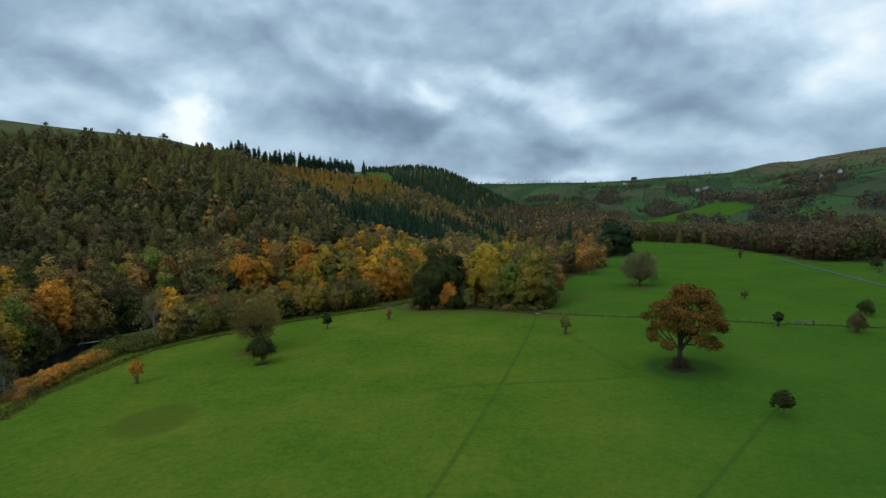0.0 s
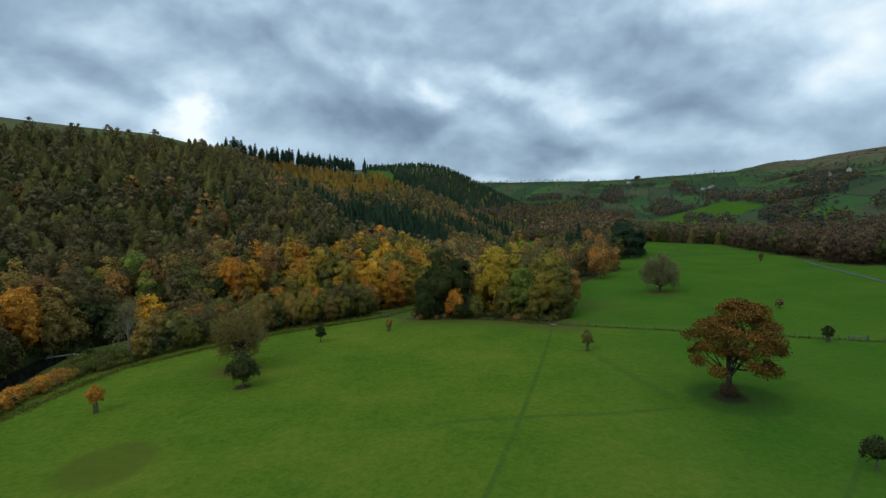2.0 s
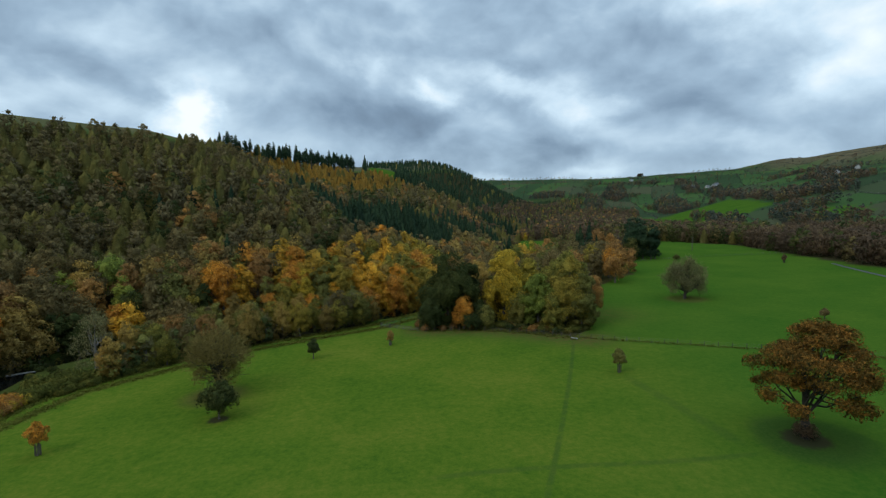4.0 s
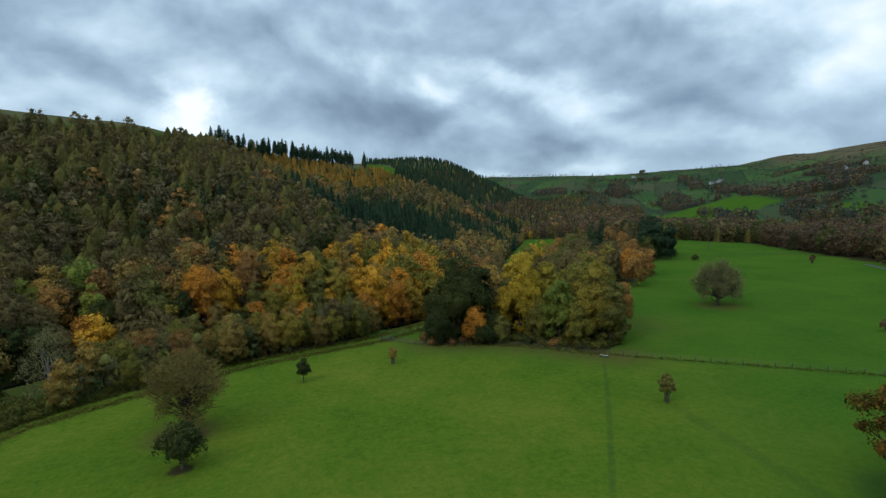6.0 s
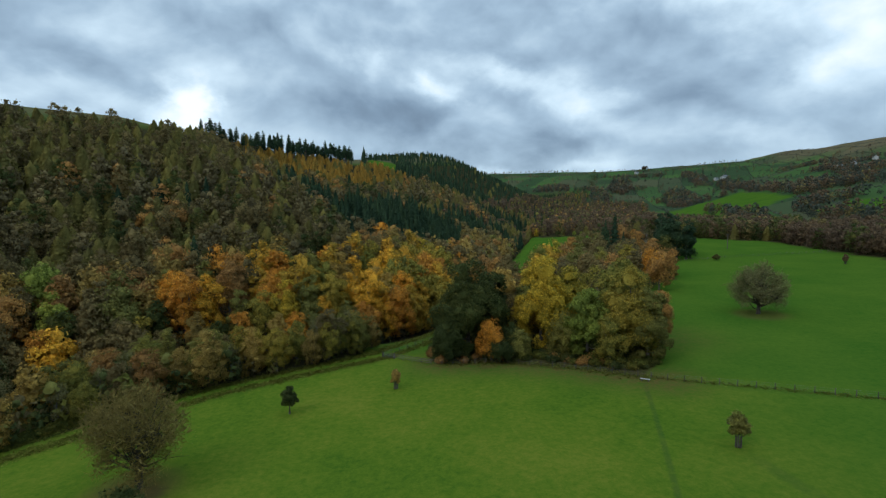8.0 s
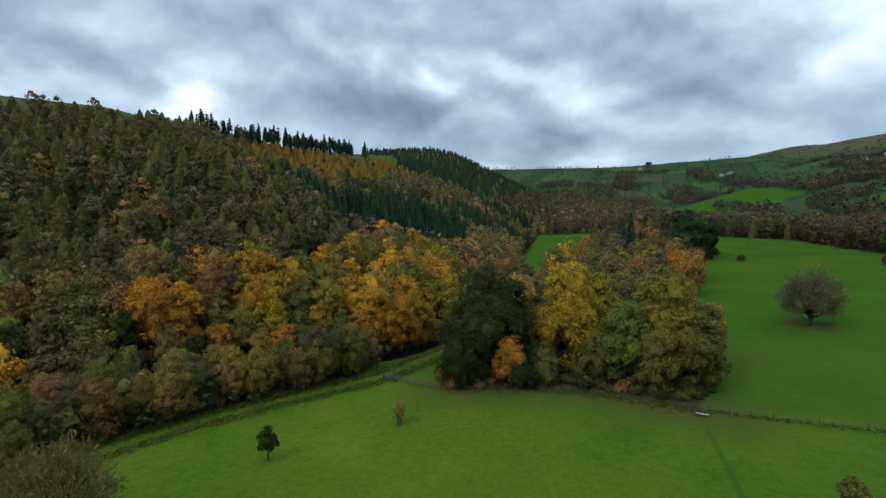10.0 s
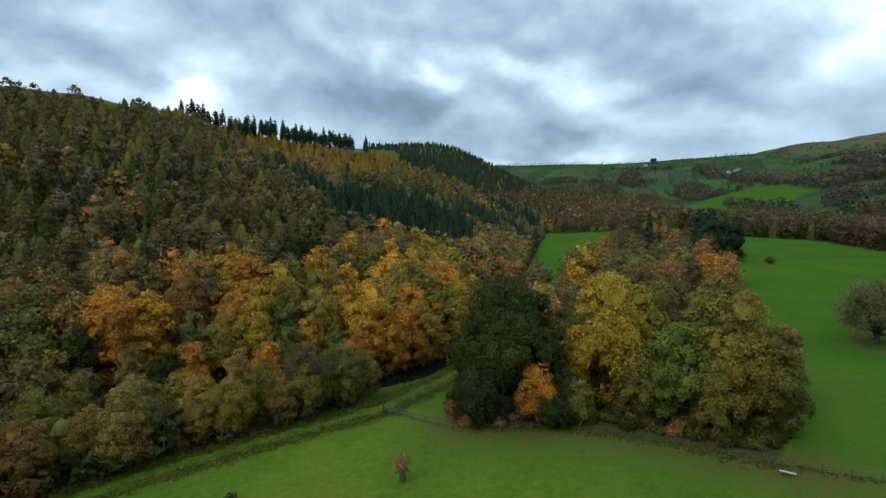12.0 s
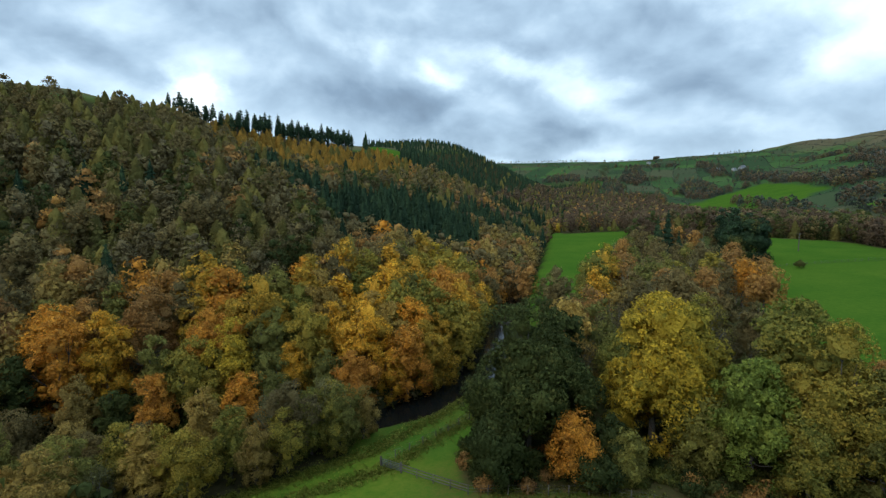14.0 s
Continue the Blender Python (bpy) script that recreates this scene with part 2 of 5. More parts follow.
def ground_material():
    m, g, out = material("meadow_and_hill_ground")
    at = g.add("ShaderNodeTexCoord", out=3)

    def mask(name):
        return g.add("ShaderNodeAttribute", out=2, attribute_name=name)

    patchy = g.noise(at, 0.045, 5.0, 0.6)
    tuft = g.noise(at, 0.55, 6.0, 0.7)
    blade = g.noise(at, 3.0, 5.0, 0.7)
    speck = g.noise(at, 1.1, 3.0, 0.75)
    mixed = g.math("ADD", g.math("MULTIPLY", patchy, 0.50), g.math("ADD", g.math("MULTIPLY", tuft, 0.24), g.math("ADD", g.math("MULTIPLY", blade, 0.22), g.math("MULTIPLY", g.math("SUBTRACT", speck, 0.45), 0.28))))
    near = g.ramp(mixed, (0.34, (0.040, 0.088, 0.009)), (0.66, (0.128, 0.142, 0.019)), (0.46, (0.069, 0.116, 0.011)), (0.55, (0.094, 0.128, 0.014)))
    lush_shaded = g.ramp(mixed, (0.36, (0.033, 0.088, 0.010)), (0.66, (0.070, 0.121, 0.014)))
    grass = g.mix(mask("lush_shaded"), near, lush_shaded)
    # small fields of the farmed hill, in rows up the slope
    sep = g.tree.nodes.new("ShaderNodeSeparateXYZ")
    g.feed(sep.inputs[0], at)
    px, py = g.math("SUBTRACT", sep.outputs[0], 200.0), g.math("SUBTRACT", sep.outputs[1], 342.0)
    up = g.math("SUBTRACT", g.math("MULTIPLY", px, 0.907), g.math("MULTIPLY", py, 0.42))
    along = g.math("ADD", g.math("MULTIPLY", px, 0.42), g.math("MULTIPLY", py, 0.907))
    up, along = (g.math("ADD", up, g.math("MULTIPLY", g.math("SINE", g.math("DIVIDE", along, 150.0)), 20.0)),
                 g.math("ADD", along, g.math("MULTIPLY", g.math("SINE", g.math("DIVIDE", up, 70.0)), 34.0)))
    row = g.math("FLOOR", g.math("DIVIDE", up, FIELD_ROW))
    col = g.math("FLOOR", g.math("ADD", g.math("DIVIDE", along, FIELD_LENGTH), g.math("FRACT", g.math("MULTIPLY", row, 0.618))))
    cell = g.add("ShaderNodeCombineXYZ", row, col, 0.0)
    pick = g.add("ShaderNodeTexWhiteNoise", cell, noise_dimensions="2D")
    # field colours carry some of the distance haze, greyer and bluer
    field = g.ramp(pick, (0.0, (0.030, 0.048, 0.028)), (1.0, (0.082, 0.078, 0.046)), (0.3, (0.028, 0.060, 0.026)), (0.6, (0.060, 0.122, 0.032)), (0.82, (0.050, 0.060, 0.036)))
    field = g.mix(0.35, field, g.ramp(tuft, (0.3, (0.03, 0.055, 0.02)), (0.7, (0.06, 0.08, 0.03))))
    colour = g.mix(mask("farmed"), grass, field)
    heath = g.ramp(g.math("ADD", g.math("MULTIPLY", patchy, 0.5), g.math("MULTIPLY", g.noise(at, 0.012, 6.0, 0.65), 0.5)),
                   (0.35, (0.070, 0.066, 0.036)), (0.65, (0.145, 0.110, 0.062)), (0.5, (0.105, 0.089, 0.049)))
    colour = g.mix(mask("moor"), colour, heath)
    worn_and_shade = g.math("MULTIPLY", mask("worn_and_shade"), g.band(g.noise(at, 0.8, 5.0, 0.7), 0.25, 0.6, 0.55, 1.0))
    east, north = sep.outputs[0], sep.outputs[1]
    broken = g.band(g.noise(at, 0.5, 4.0, 0.7), 0.3, 0.55, 0.25, 1.0)

    def rut(off, half, lo, hi, along_axis):
        line = g.band(g.math("ABSOLUTE", off), half, half * 4.0, 1.0, 0.0)
        ends = g.math("MULTIPLY", g.band(along_axis, lo, lo + 6.0), g.band(along_axis, hi - 6.0, hi, 1.0, 0.0))
        return g.math("MULTIPLY", g.math("MULTIPLY", line, ends), broken)

    main = g.math("SUBTRACT", east, g.math("ADD", -24.94, g.math("MULTIPLY", north, g.math("ADD", 0.5398, g.math("MULTIPLY", north, -0.000523)))))
    branch = g.math("SUBTRACT", east, g.math("MULTIPLY_ADD", north, 1.262, -30.9))
    cross = g.math("SUBTRACT", north, g.math("ADD", 90.7, g.math("MULTIPLY", g.math("SINE", g.math("DIVIDE", east, 9.0)), 0.7)))
    slant = g.math("SUBTRACT", east, g.math("MULTIPLY_ADD", north, -0.0972, 56.1))
    for off, half, lo, hi, axis_, force in ((main, 0.17, 44.0, 152.0, north, 0.62), (branch, 0.22, 44.0, 76.0, north, 0.75), (cross, 0.22, 2.0, 50.0, east, 0.5), (slant, 0.4, 90.0, 124.0, north, 0.4)):
        worn_and_shade = g.math("MAXIMUM", worn_and_shade, g.math("MULTIPLY", rut(off, half, lo, hi, axis_), force))
    colour = g.mix(worn_and_shade, colour, g.ramp(blade, (0.3, (0.030, 0.066, 0.012)), (0.7, (0.050, 0.086, 0.017))))
    dry = g.math("MULTIPLY", mask("dry"), g.band(g.math("ADD", g.math("MULTIPLY", tuft, 0.5), g.math("MULTIPLY", blade, 0.5)), 0.35, 0.62, 0.25, 0.95))
    colour = g.mix(dry, colour, g.ramp(blade, (0.34, (0.046, 0.066, 0.010)), (0.64, (0.092, 0.092, 0.016))))
    # the oak's shade painted as darker grass; soil-coloured discs round the lone trees
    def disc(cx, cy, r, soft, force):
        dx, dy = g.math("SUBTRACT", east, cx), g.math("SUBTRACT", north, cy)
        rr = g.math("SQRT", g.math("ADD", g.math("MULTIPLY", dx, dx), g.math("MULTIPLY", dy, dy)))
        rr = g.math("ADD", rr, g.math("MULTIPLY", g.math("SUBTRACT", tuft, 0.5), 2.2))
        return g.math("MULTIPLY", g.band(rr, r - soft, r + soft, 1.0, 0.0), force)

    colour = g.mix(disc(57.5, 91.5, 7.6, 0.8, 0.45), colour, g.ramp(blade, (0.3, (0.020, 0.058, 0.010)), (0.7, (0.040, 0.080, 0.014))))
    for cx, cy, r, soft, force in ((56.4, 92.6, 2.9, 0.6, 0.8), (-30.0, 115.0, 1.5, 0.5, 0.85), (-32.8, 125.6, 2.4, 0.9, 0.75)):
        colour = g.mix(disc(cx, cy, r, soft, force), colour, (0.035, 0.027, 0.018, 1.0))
    for cx, cy, r, soft, force in ((-34.9, 127.0, 5.5, 2.0, 0.55), (98.7, 190.0, 6.5, 2.0, 0.5)):
        colour = g.mix(disc(cx, cy, r, soft, force), colour, g.ramp(blade, (0.3, (0.075, 0.068, 0.022)), (0.7, (0.12, 0.085, 0.03))))
    fallen = g.math("MULTIPLY", mask("fallen"), g.band(g.math("ADD", g.math("MULTIPLY", tuft, 0.6), g.math("MULTIPLY", blade, 0.4)), 0.32, 0.6))
    colour = g.mix(fallen, colour, g.ramp(blade, (0.3, (0.055, 0.044, 0.018)), (0.7, (0.135, 0.075, 0.026))))
    floor = g.ramp(tuft, (0.3, (0.026, 0.026, 0.012)), (0.7, (0.056, 0.046, 0.020)))
    colour = g.mix(mask("wood"), colour, floor)
    mud = g.ramp(tuft, (0.3, (0.018, 0.020, 0.009)), (0.7, (0.042, 0.040, 0.017)))
    colour = g.mix(mask("bank"), colour, mud)
    g.feed(out.inputs["Base Color"], colour)
    out.inputs["Roughness"].default_value = 0.9
    out.inputs["Specular IOR Level"].default_value = 0.0
    relief = g.tree.nodes.new("ShaderNodeBump")
    relief.inputs["Strength"].default_value, relief.inputs["Distance"].default_value = 0.6, 0.25
    g.feed(relief.inputs["Height"], g.math("ADD", tuft, g.math("MULTIPLY", blade, 0.5)))
    g.feed(out.inputs["Normal"], relief.outputs[0])
    return m


FIELD_ROW, FIELD_LENGTH = 62.0, 125.0
GROUND, WATER = ground_material(), water_material()

# ---- helpers for building ----
def raw_mesh(name, verts, faces, mat, smooth=False, normals=None):
    """A mesh from arrays; faces: rows of three or four indices."""
    me = bpy.data.meshes.new(name)
    verts, faces = np.asarray(verts, np.float32), np.asarray(faces, np.int32)
    me.vertices.add(len(verts))
    me.vertices.foreach_set("co", verts.ravel())
    me.loops.add(faces.size)
    me.loops.foreach_set("vertex_index", faces.ravel())
    me.polygons.add(len(faces))
    me.polygons.foreach_set("loop_start", np.arange(0, faces.size, faces.shape[1], dtype=np.int32))
    if smooth or normals is not None:
        me.polygons.foreach_set("use_smooth", np.ones(len(faces), bool))
    me.update()
    me.validate()
    if normals is not None:
        me.normals_split_custom_set_from_vertices(np.ascontiguousarray(normals, np.float32))
    me.materials.append(mat)
    return me


def under(ob, parent):
    ob.parent = parent
    return ob


def part(name, bm, mat, parent, label=""):
    me = bpy.data.meshes.new(name)
    bm.to_mesh(me)
    bm.free()
    me.materials.append(mat)
    ob = under(new(name, me), parent)
    return tagged(ob, label) if label else ob


def empty(name, m):
    ob = new(name)
    ob.empty_display_size = 0.5
    ob.matrix_basis = m
    return ob


def box(bm, size, m=Matrix(), bevel=0.0):
    made = bmesh.ops.create_cube(bm, size=1.0, matrix=m @ Matrix.Diagonal((*size, 1)))["verts"]
    if bevel:
        edges = list({e for v in made for e in v.link_edges})
        bmesh.ops.bevel(bm, geom=edges, offset=bevel, segments=1, affect="EDGES")


def height(x, y):
    return float(ground_height(x, y))


def inside(poly, x, y):
    """Which of the points lie in the polygon."""
    hit = np.zeros(np.shape(x), bool)
    for (ax, ay), (bx, by) in zip(poly, poly[1:] + poly[:1]):
        cross = ((ay > y) != (by > y)) & (x < (bx - ax) * (y - ay) / ((by - ay) if by != ay else 1e-9) + ax)
        hit ^= cross
    return hit


def line_distance(points, x, y):
    best = np.full(np.shape(x), 1e9)
    for (ax, ay), (bx, by) in zip(points[:-1], points[1:]):
        ux, uy = bx - ax, by - ay
        k = np.clip(((x - ax) * ux + (y - ay) * uy) / (ux * ux + uy * uy), 0, 1)
        best = np.minimum(best, np.hypot(x - ax - k * ux, y - ay - k * uy))
    return best


# ---- lie of the land ----
# centre line of the river, from the near bend to the head of the valley
RIVER = np.array([(-92, -400), (-92, -60), (-85.5, 60), (-83.5, 108), (-88.8, 135), (-91, 156), (-80, 171), (-55, 181), (-24, 188),
                  (-1, 196), (13, 211), (22.5, 231.5), (30, 261), (47, 312), (78, 400), (112, 500), (165, 620),
                  (290, 900), (480, 1300), (760, 1900), (1300, 3000), (1800, 4000)], float)


def river_side(x, y):
    """Distance to the river's centre line, below zero on the field's side, and the metres along it."""
    x, y = np.asarray(x, float), np.asarray(y, float)
    best, side, along = np.full(x.shape, 1e9), np.ones(x.shape), np.zeros(x.shape)
    run = 0.0
    for (ax, ay), (bx, by) in zip(RIVER[:-1], RIVER[1:]):
        ux, uy = bx - ax, by - ay
        n = math.hypot(ux, uy)
        k = np.clip(((x - ax) * ux + (y - ay) * uy) / n ** 2, 0, 1)
        d = np.hypot(x - ax - k * ux, y - ay - k * uy)
        s = np.where((y - ay) * ux - (x - ax) * uy > 0, 1.0, -1.0)
        near = d < best - 1e-6
        best, side, along = np.where(near, d, best), np.where(near, s, side), np.where(near, run + k * n, along)
        run += n
    return best * side, along


def softmin(a, b, k):
    return -k * np.logaddexp(-a / k, -b / k)


def ramp(v, k):
    return k * np.logaddexp(0, v / k)


def step(a, b, v):
    k = np.clip((np.asarray(v, float) - a) / (b - a), 0, 1)
    return k * k * (3 - 2 * k)


def waves(x, y, scale, seed=0.0):
    """Gentle undulation between -1 and 1."""
    a, b = x / scale + seed, y / scale - seed
    return (np.sin(a * 1.7 + 1.3 * np.sin(b * 1.1 + seed)) + np.sin(b * 1.9 + 1.1 * np.sin(a * 0.9)) + np.sin((a + b) * 1.3)) / 3


def valley_axes(x, y):
    """Metres up the valley and metres up the slope across the river from the woods."""
    return (x - 200) * 0.42 + (y - 342) * 0.907, (x - 200) * 0.907 - (y - 342) * 0.42


def ground_height(x, y):
    x, y = np.asarray(x, float), np.asarray(y, float)
    d, along = river_side(x, y)
    a, e = valley_axes(x, y)
    floor = 0.0393 * np.clip(x, -95, 230) + 0.012 * ramp(a - 200, 80)
    # wooded hill on the far side of the river
    crest = np.interp(y, (-200, 340, 400, 620, 760, 900), (54, 88, 85, 86, 98, 113.5)) + 4 * waves(x, y, 160)
    rise = ramp(d - 8, 2)
    hill = softmin((0.42 * rise + 0.0003 * rise ** 2) * (1 + 0.18 * step(550, 1000, y)), crest + 0.14 * (1 - 1.2 * step(450, 900, y)) * (d - 175), 7)
    hill = np.where(d > 0, np.maximum(hill, 0), 0) * (1 - 0.97 * step(980, 1500, y + 0.3 * x))
    # farmed hill on the other side, and the ridge that closes the valley
    slope = softmin(0.25 * ramp(e - 85 + 75 * step(100, 700, a), 20), 185 + 0.03 * (e - 700) + 10 * waves(x, y, 300, 2), 30)
    head = softmin(0.17 * ramp(a - 850, 130), 148 + 0.03 * (a - 1800) + 8 * waves(x, y, 350, 5), 20)
    far = np.where(d < 0, np.maximum(slope, 0), 0)
    far = far + np.maximum(head - 0.75 * np.minimum(far, head), 0)
    far = far + step(60, 400, np.maximum(e, a - 500)) * 5 * waves(x, y, 90, 3)
    far = np.where(d < 0, far + 26 * step(430, 580, e) * step(700, 1200, a), far)
    z = floor + hill + far
    # banks and bed of the river
    bed = np.clip(1 - (np.abs(d) - 3.8) / 4.2, 0, 1)
    z = z - 4.0 * bed * bed * (3 - 2 * bed)
    return z + 0.12 * waves(x, y, 14) * step(9, 14, np.abs(d))

# outlines on the plan
CLUMP = [(5, 169), (22, 166), (33, 161), (45, 152), (51, 158), (62, 190), (82, 224), (100, 246), (122, 258), (134, 285), (152, 306),
         (170, 340), (215, 440), (176, 478), (140, 420), (97, 349), (70, 288), (54, 256), (40, 243), (30, 228), (26, 208), (16, 190), (7, 180)]
SPRUCE_STAND = [(-26, 278), (4, 288), (30, 318), (40, 372), (26, 412), (-4, 396), (-22, 350), (-34, 312)]
AMBER_STAND = [(-116, 420), (-104, 372), (-84, 350), (-42, 372), (-14, 420), (-6, 520), (30, 640), (-10, 690), (-52, 640), (-84, 520)]
CREST_LINE = [(-115, 373), (-107, 386), (-99, 396), (-96, 410), (-88, 450), (-74, 500), (-60, 545), (-47, 588)]
FAR_FENCE = [(130, 300), (158.8, 304.5), (206.4, 306.7), (226, 300)]
PASTURE_FENCE = [(46, 150.6), (59.2, 143.3), (73.9, 135.5), (94.8, 124.3), (119.7, 110.5), (150, 95)]
NEAR_BANK = [(-72, 84), (-73, 110), (-70, 124), (-66, 136), (-50, 152), (-37, 163.5), (-20, 172.5), (-10, 178.5), (-8, 188), (-25, 186), (-55, 179), (-80, 169), (-89, 156), (-89, 135), (-84, 108), (-86, 84)]
RIDGE_FIELD = [(-34, 646), (-8, 632), (8, 690), (-8, 716), (-34, 700)]
VERGE = [(-67.5, 91), (-69.4, 102), (-66, 122), (-63, 134), (-48.5, 148), (-35, 159), (-18.4, 168), (-4, 174.6), (8.7, 187), (17, 197)]
LANE = [(210, 250), (204, 237), (186, 191), (173, 159), (160, 122), (148, 80), (138, 30)]
RIGHT_WOOD = [(212, 236), (225, 290), (237, 335), (250, 372), (305, 400), (335, 330), (330, 240), (300, 150), (262, 160), (232, 202), (216, 214)]
FAR_WOOD = [(116, 502), (176, 492), (216, 446), (238, 392), (252, 372), (305, 400), (345, 470), (356, 560), (336, 640), (400, 850), (500, 1010), (560, 1150), (450, 1200), (330, 1000), (215, 730), (140, 570)]
MEADOWS = [[(455, 660), (560, 720), (715, 1040), (600, 1010), (510, 905)], [(425, 440), (480, 490), (490, 560), (440, 550)]]


def axis(marks):
    """Grid coordinates from rows of (from, to, spacing)."""
    out = []
    for lo, hi, gap in marks:
        out.extend(np.arange(lo, hi, gap))
    return np.array(out + [marks[-1][1]])


def build_ground():
    gx = axis([(-4200, -1200, 250), (-1200, -400, 50), (-400, -140, 10), (-140, -100, 4), (-100, 70, 1.25), (70, 125, 1.6), (125, 260, 5), (260, 700, 14), (700, 1800, 30), (1800, 4200, 200)])
    gy = axis([(-4000, -400, 400), (-400, 20, 35), (20, 40, 5), (40, 240, 1.25), (240, 330, 3), (330, 700, 10), (700, 1400, 20), (1400, 2600, 40), (2600, 4400, 150)])
    x, y = np.meshgrid(gx, gy)
    shape = x.shape
    x, y = x.ravel(), y.ravel()
    z = ground_height(x, y)
    n = np.arange(x.size).reshape(shape)
    faces = np.stack([n[:-1, :-1], n[:-1, 1:], n[1:, 1:], n[1:, :-1]], -1).reshape(-1, 4)
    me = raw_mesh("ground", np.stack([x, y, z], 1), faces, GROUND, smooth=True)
    d, along = river_side(x, y)
    a, e = valley_axes(x, y)
    jit = 2.5 * waves(x, y, 7) + 1.5 * waves(x, y, 3, 4)
    hillside = step(5, 9, d + jit) * (1 - step(178, 192, d + jit)) * (1 - step(1350, 1500, y)) * ~inside(RIDGE_FIELD, x, y)
    clump = (inside(CLUMP, x, y).astype(float)) * ~((x > 112) & (y < 326))
    woods = np.maximum(inside(RIGHT_WOOD, x, y), inside(FAR_WOOD, x, y)).astype(float)
    farmed = np.where(d < 0, np.maximum(step(75, 95, e), step(620, 700, a)), 0) * (1 - woods)
    farmed = np.maximum(farmed, step(186, 200, d) * (1 - step(300, 420, d)) * step(550, 650, y))
    farmed = np.maximum(farmed, step(1350, 1500, y) * (d > 0))
    ridge_field = inside(RIDGE_FIELD, x, y)
    moor = ~ridge_field * np.maximum(step(430, 560, e + 40 * waves(x, y, 120)), 0.8 * step(176, 200, d) * (1 - step(900, 1500, y)))
    track_and_shade = np.maximum(0.55 * np.exp(-(line_distance(FAR_FENCE, x, y) / 1.6) ** 2), 0.4 * np.exp(-(line_distance(PASTURE_FENCE, x, y) / 0.9) ** 2))
    # the shade beneath the oak goes into this mask as darker green
    oak_shade = np.hypot(x - 56.6, y - 93.0)
    track_and_shade = np.maximum(track_and_shade, 0.9 * (1 - step(5.5, 8.5, oak_shade + jit * 0.3)))
    dry = 1 - step(0.88, 1.02, np.hypot((x + 40) / 6.3, (y - 86.5) / 7.2) + 0.03 * jit)
    dry = np.maximum(dry, 0.8 * np.exp(-((line_distance(VERGE, x, y)) / 1.3) ** 2))
    dry = np.maximum(dry, 0.8 * np.exp(-((line_distance([(-20, 172), (-6, 179.5), (5, 190), (13, 201), (21, 222)], x, y)) / 1.6) ** 2))
    dry = np.maximum(dry, 0.75 * step(-14, -11, d) * (d < 0) * (x > -22) * (x < 40) * (y < 260))
    shore = inside(NEAR_BANK, x, y) & (x <= -62)
    dry = np.maximum(dry, 0.85 * shore)
    front = line_distance([(8, 168), (22, 165.5), (33, 160), (45, 151), (48, 149)], x, y)
    fallen = np.maximum(0.85 * np.exp(-(front / 6.5) ** 2), 0.9 * clump * (y < 300))
    fallen = np.maximum(fallen, 0.7 * (1 - step(1.5, 4.5, np.hypot(x + 34.9, y - 127.4))))
    fallen = np.maximum(fallen, 0.5 * np.exp(-(np.hypot(x - 62, y - 176) / 12) ** 2))
    bank = np.maximum(1 - step(5.0, 8.0, np.abs(d) + 0.5 * jit), 0.6 * shore)
    lush_shaded = np.maximum(step(-2, 4, (x - 46) * 0.45 + (y - 152) * 0.89), step(10, 70, x - 0.25 * (y - 80)) * (y < 165))
    # shade in front of the clump, put into the grass colour
    lush_shaded = np.maximum(lush_shaded, 0.9 * np.exp(-(front / 9) ** 2))
    meadow = np.maximum(np.maximum(inside(MEADOWS[0], x, y), inside(MEADOWS[1], x, y)), ridge_field).astype(float)
    farmed, lush_shaded = farmed * (1 - meadow), np.maximum(lush_shaded, meadow)
    for name, values in (("wood", np.maximum(np.maximum(np.maximum(hillside, 0.75 * clump), woods), inside(NEAR_BANK, x, y) & (x > -62))), ("farmed", farmed), ("moor", moor), ("worn_and_shade", track_and_shade), ("dry", dry),
                         ("fallen", fallen), ("bank", bank), ("lush_shaded", lush_shaded)):
        at = me.attributes.new(name, "FLOAT", "POINT")
        at.data.foreach_set("value", np.asarray(values, np.float32))
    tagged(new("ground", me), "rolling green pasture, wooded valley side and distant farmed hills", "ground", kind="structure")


def build_water():
    """The river's surface, laid in its bed."""
    pts = RIVER[2:14]
    verts, faces = [], []
    for n, (px, py) in enumerate(pts):
        ux, uy = pts[min(n + 1, len(pts) - 1)] - pts[max(n - 1, 0)]
        q = math.hypot(ux, uy)
        z = 0.0393 * min(max(px, -95), 230) + 0.012 * max(0, valley_axes(px, py)[0] - 200) - 3.0
        for k in (-1, -0.33, 0.33, 1):
            verts.append((px - k * uy / q * 6.6, py + k * ux / q * 6.6, z))
    for n in range(len(pts) - 1):
        for k in range(3):
            i = n * 4 + k
            faces.append((i, i + 4, i + 5, i + 1))
    me = raw_mesh("water", verts, faces, WATER, smooth=True)
    tagged(new("water", me), "dark slow river between wooded banks", "river", kind="structure")


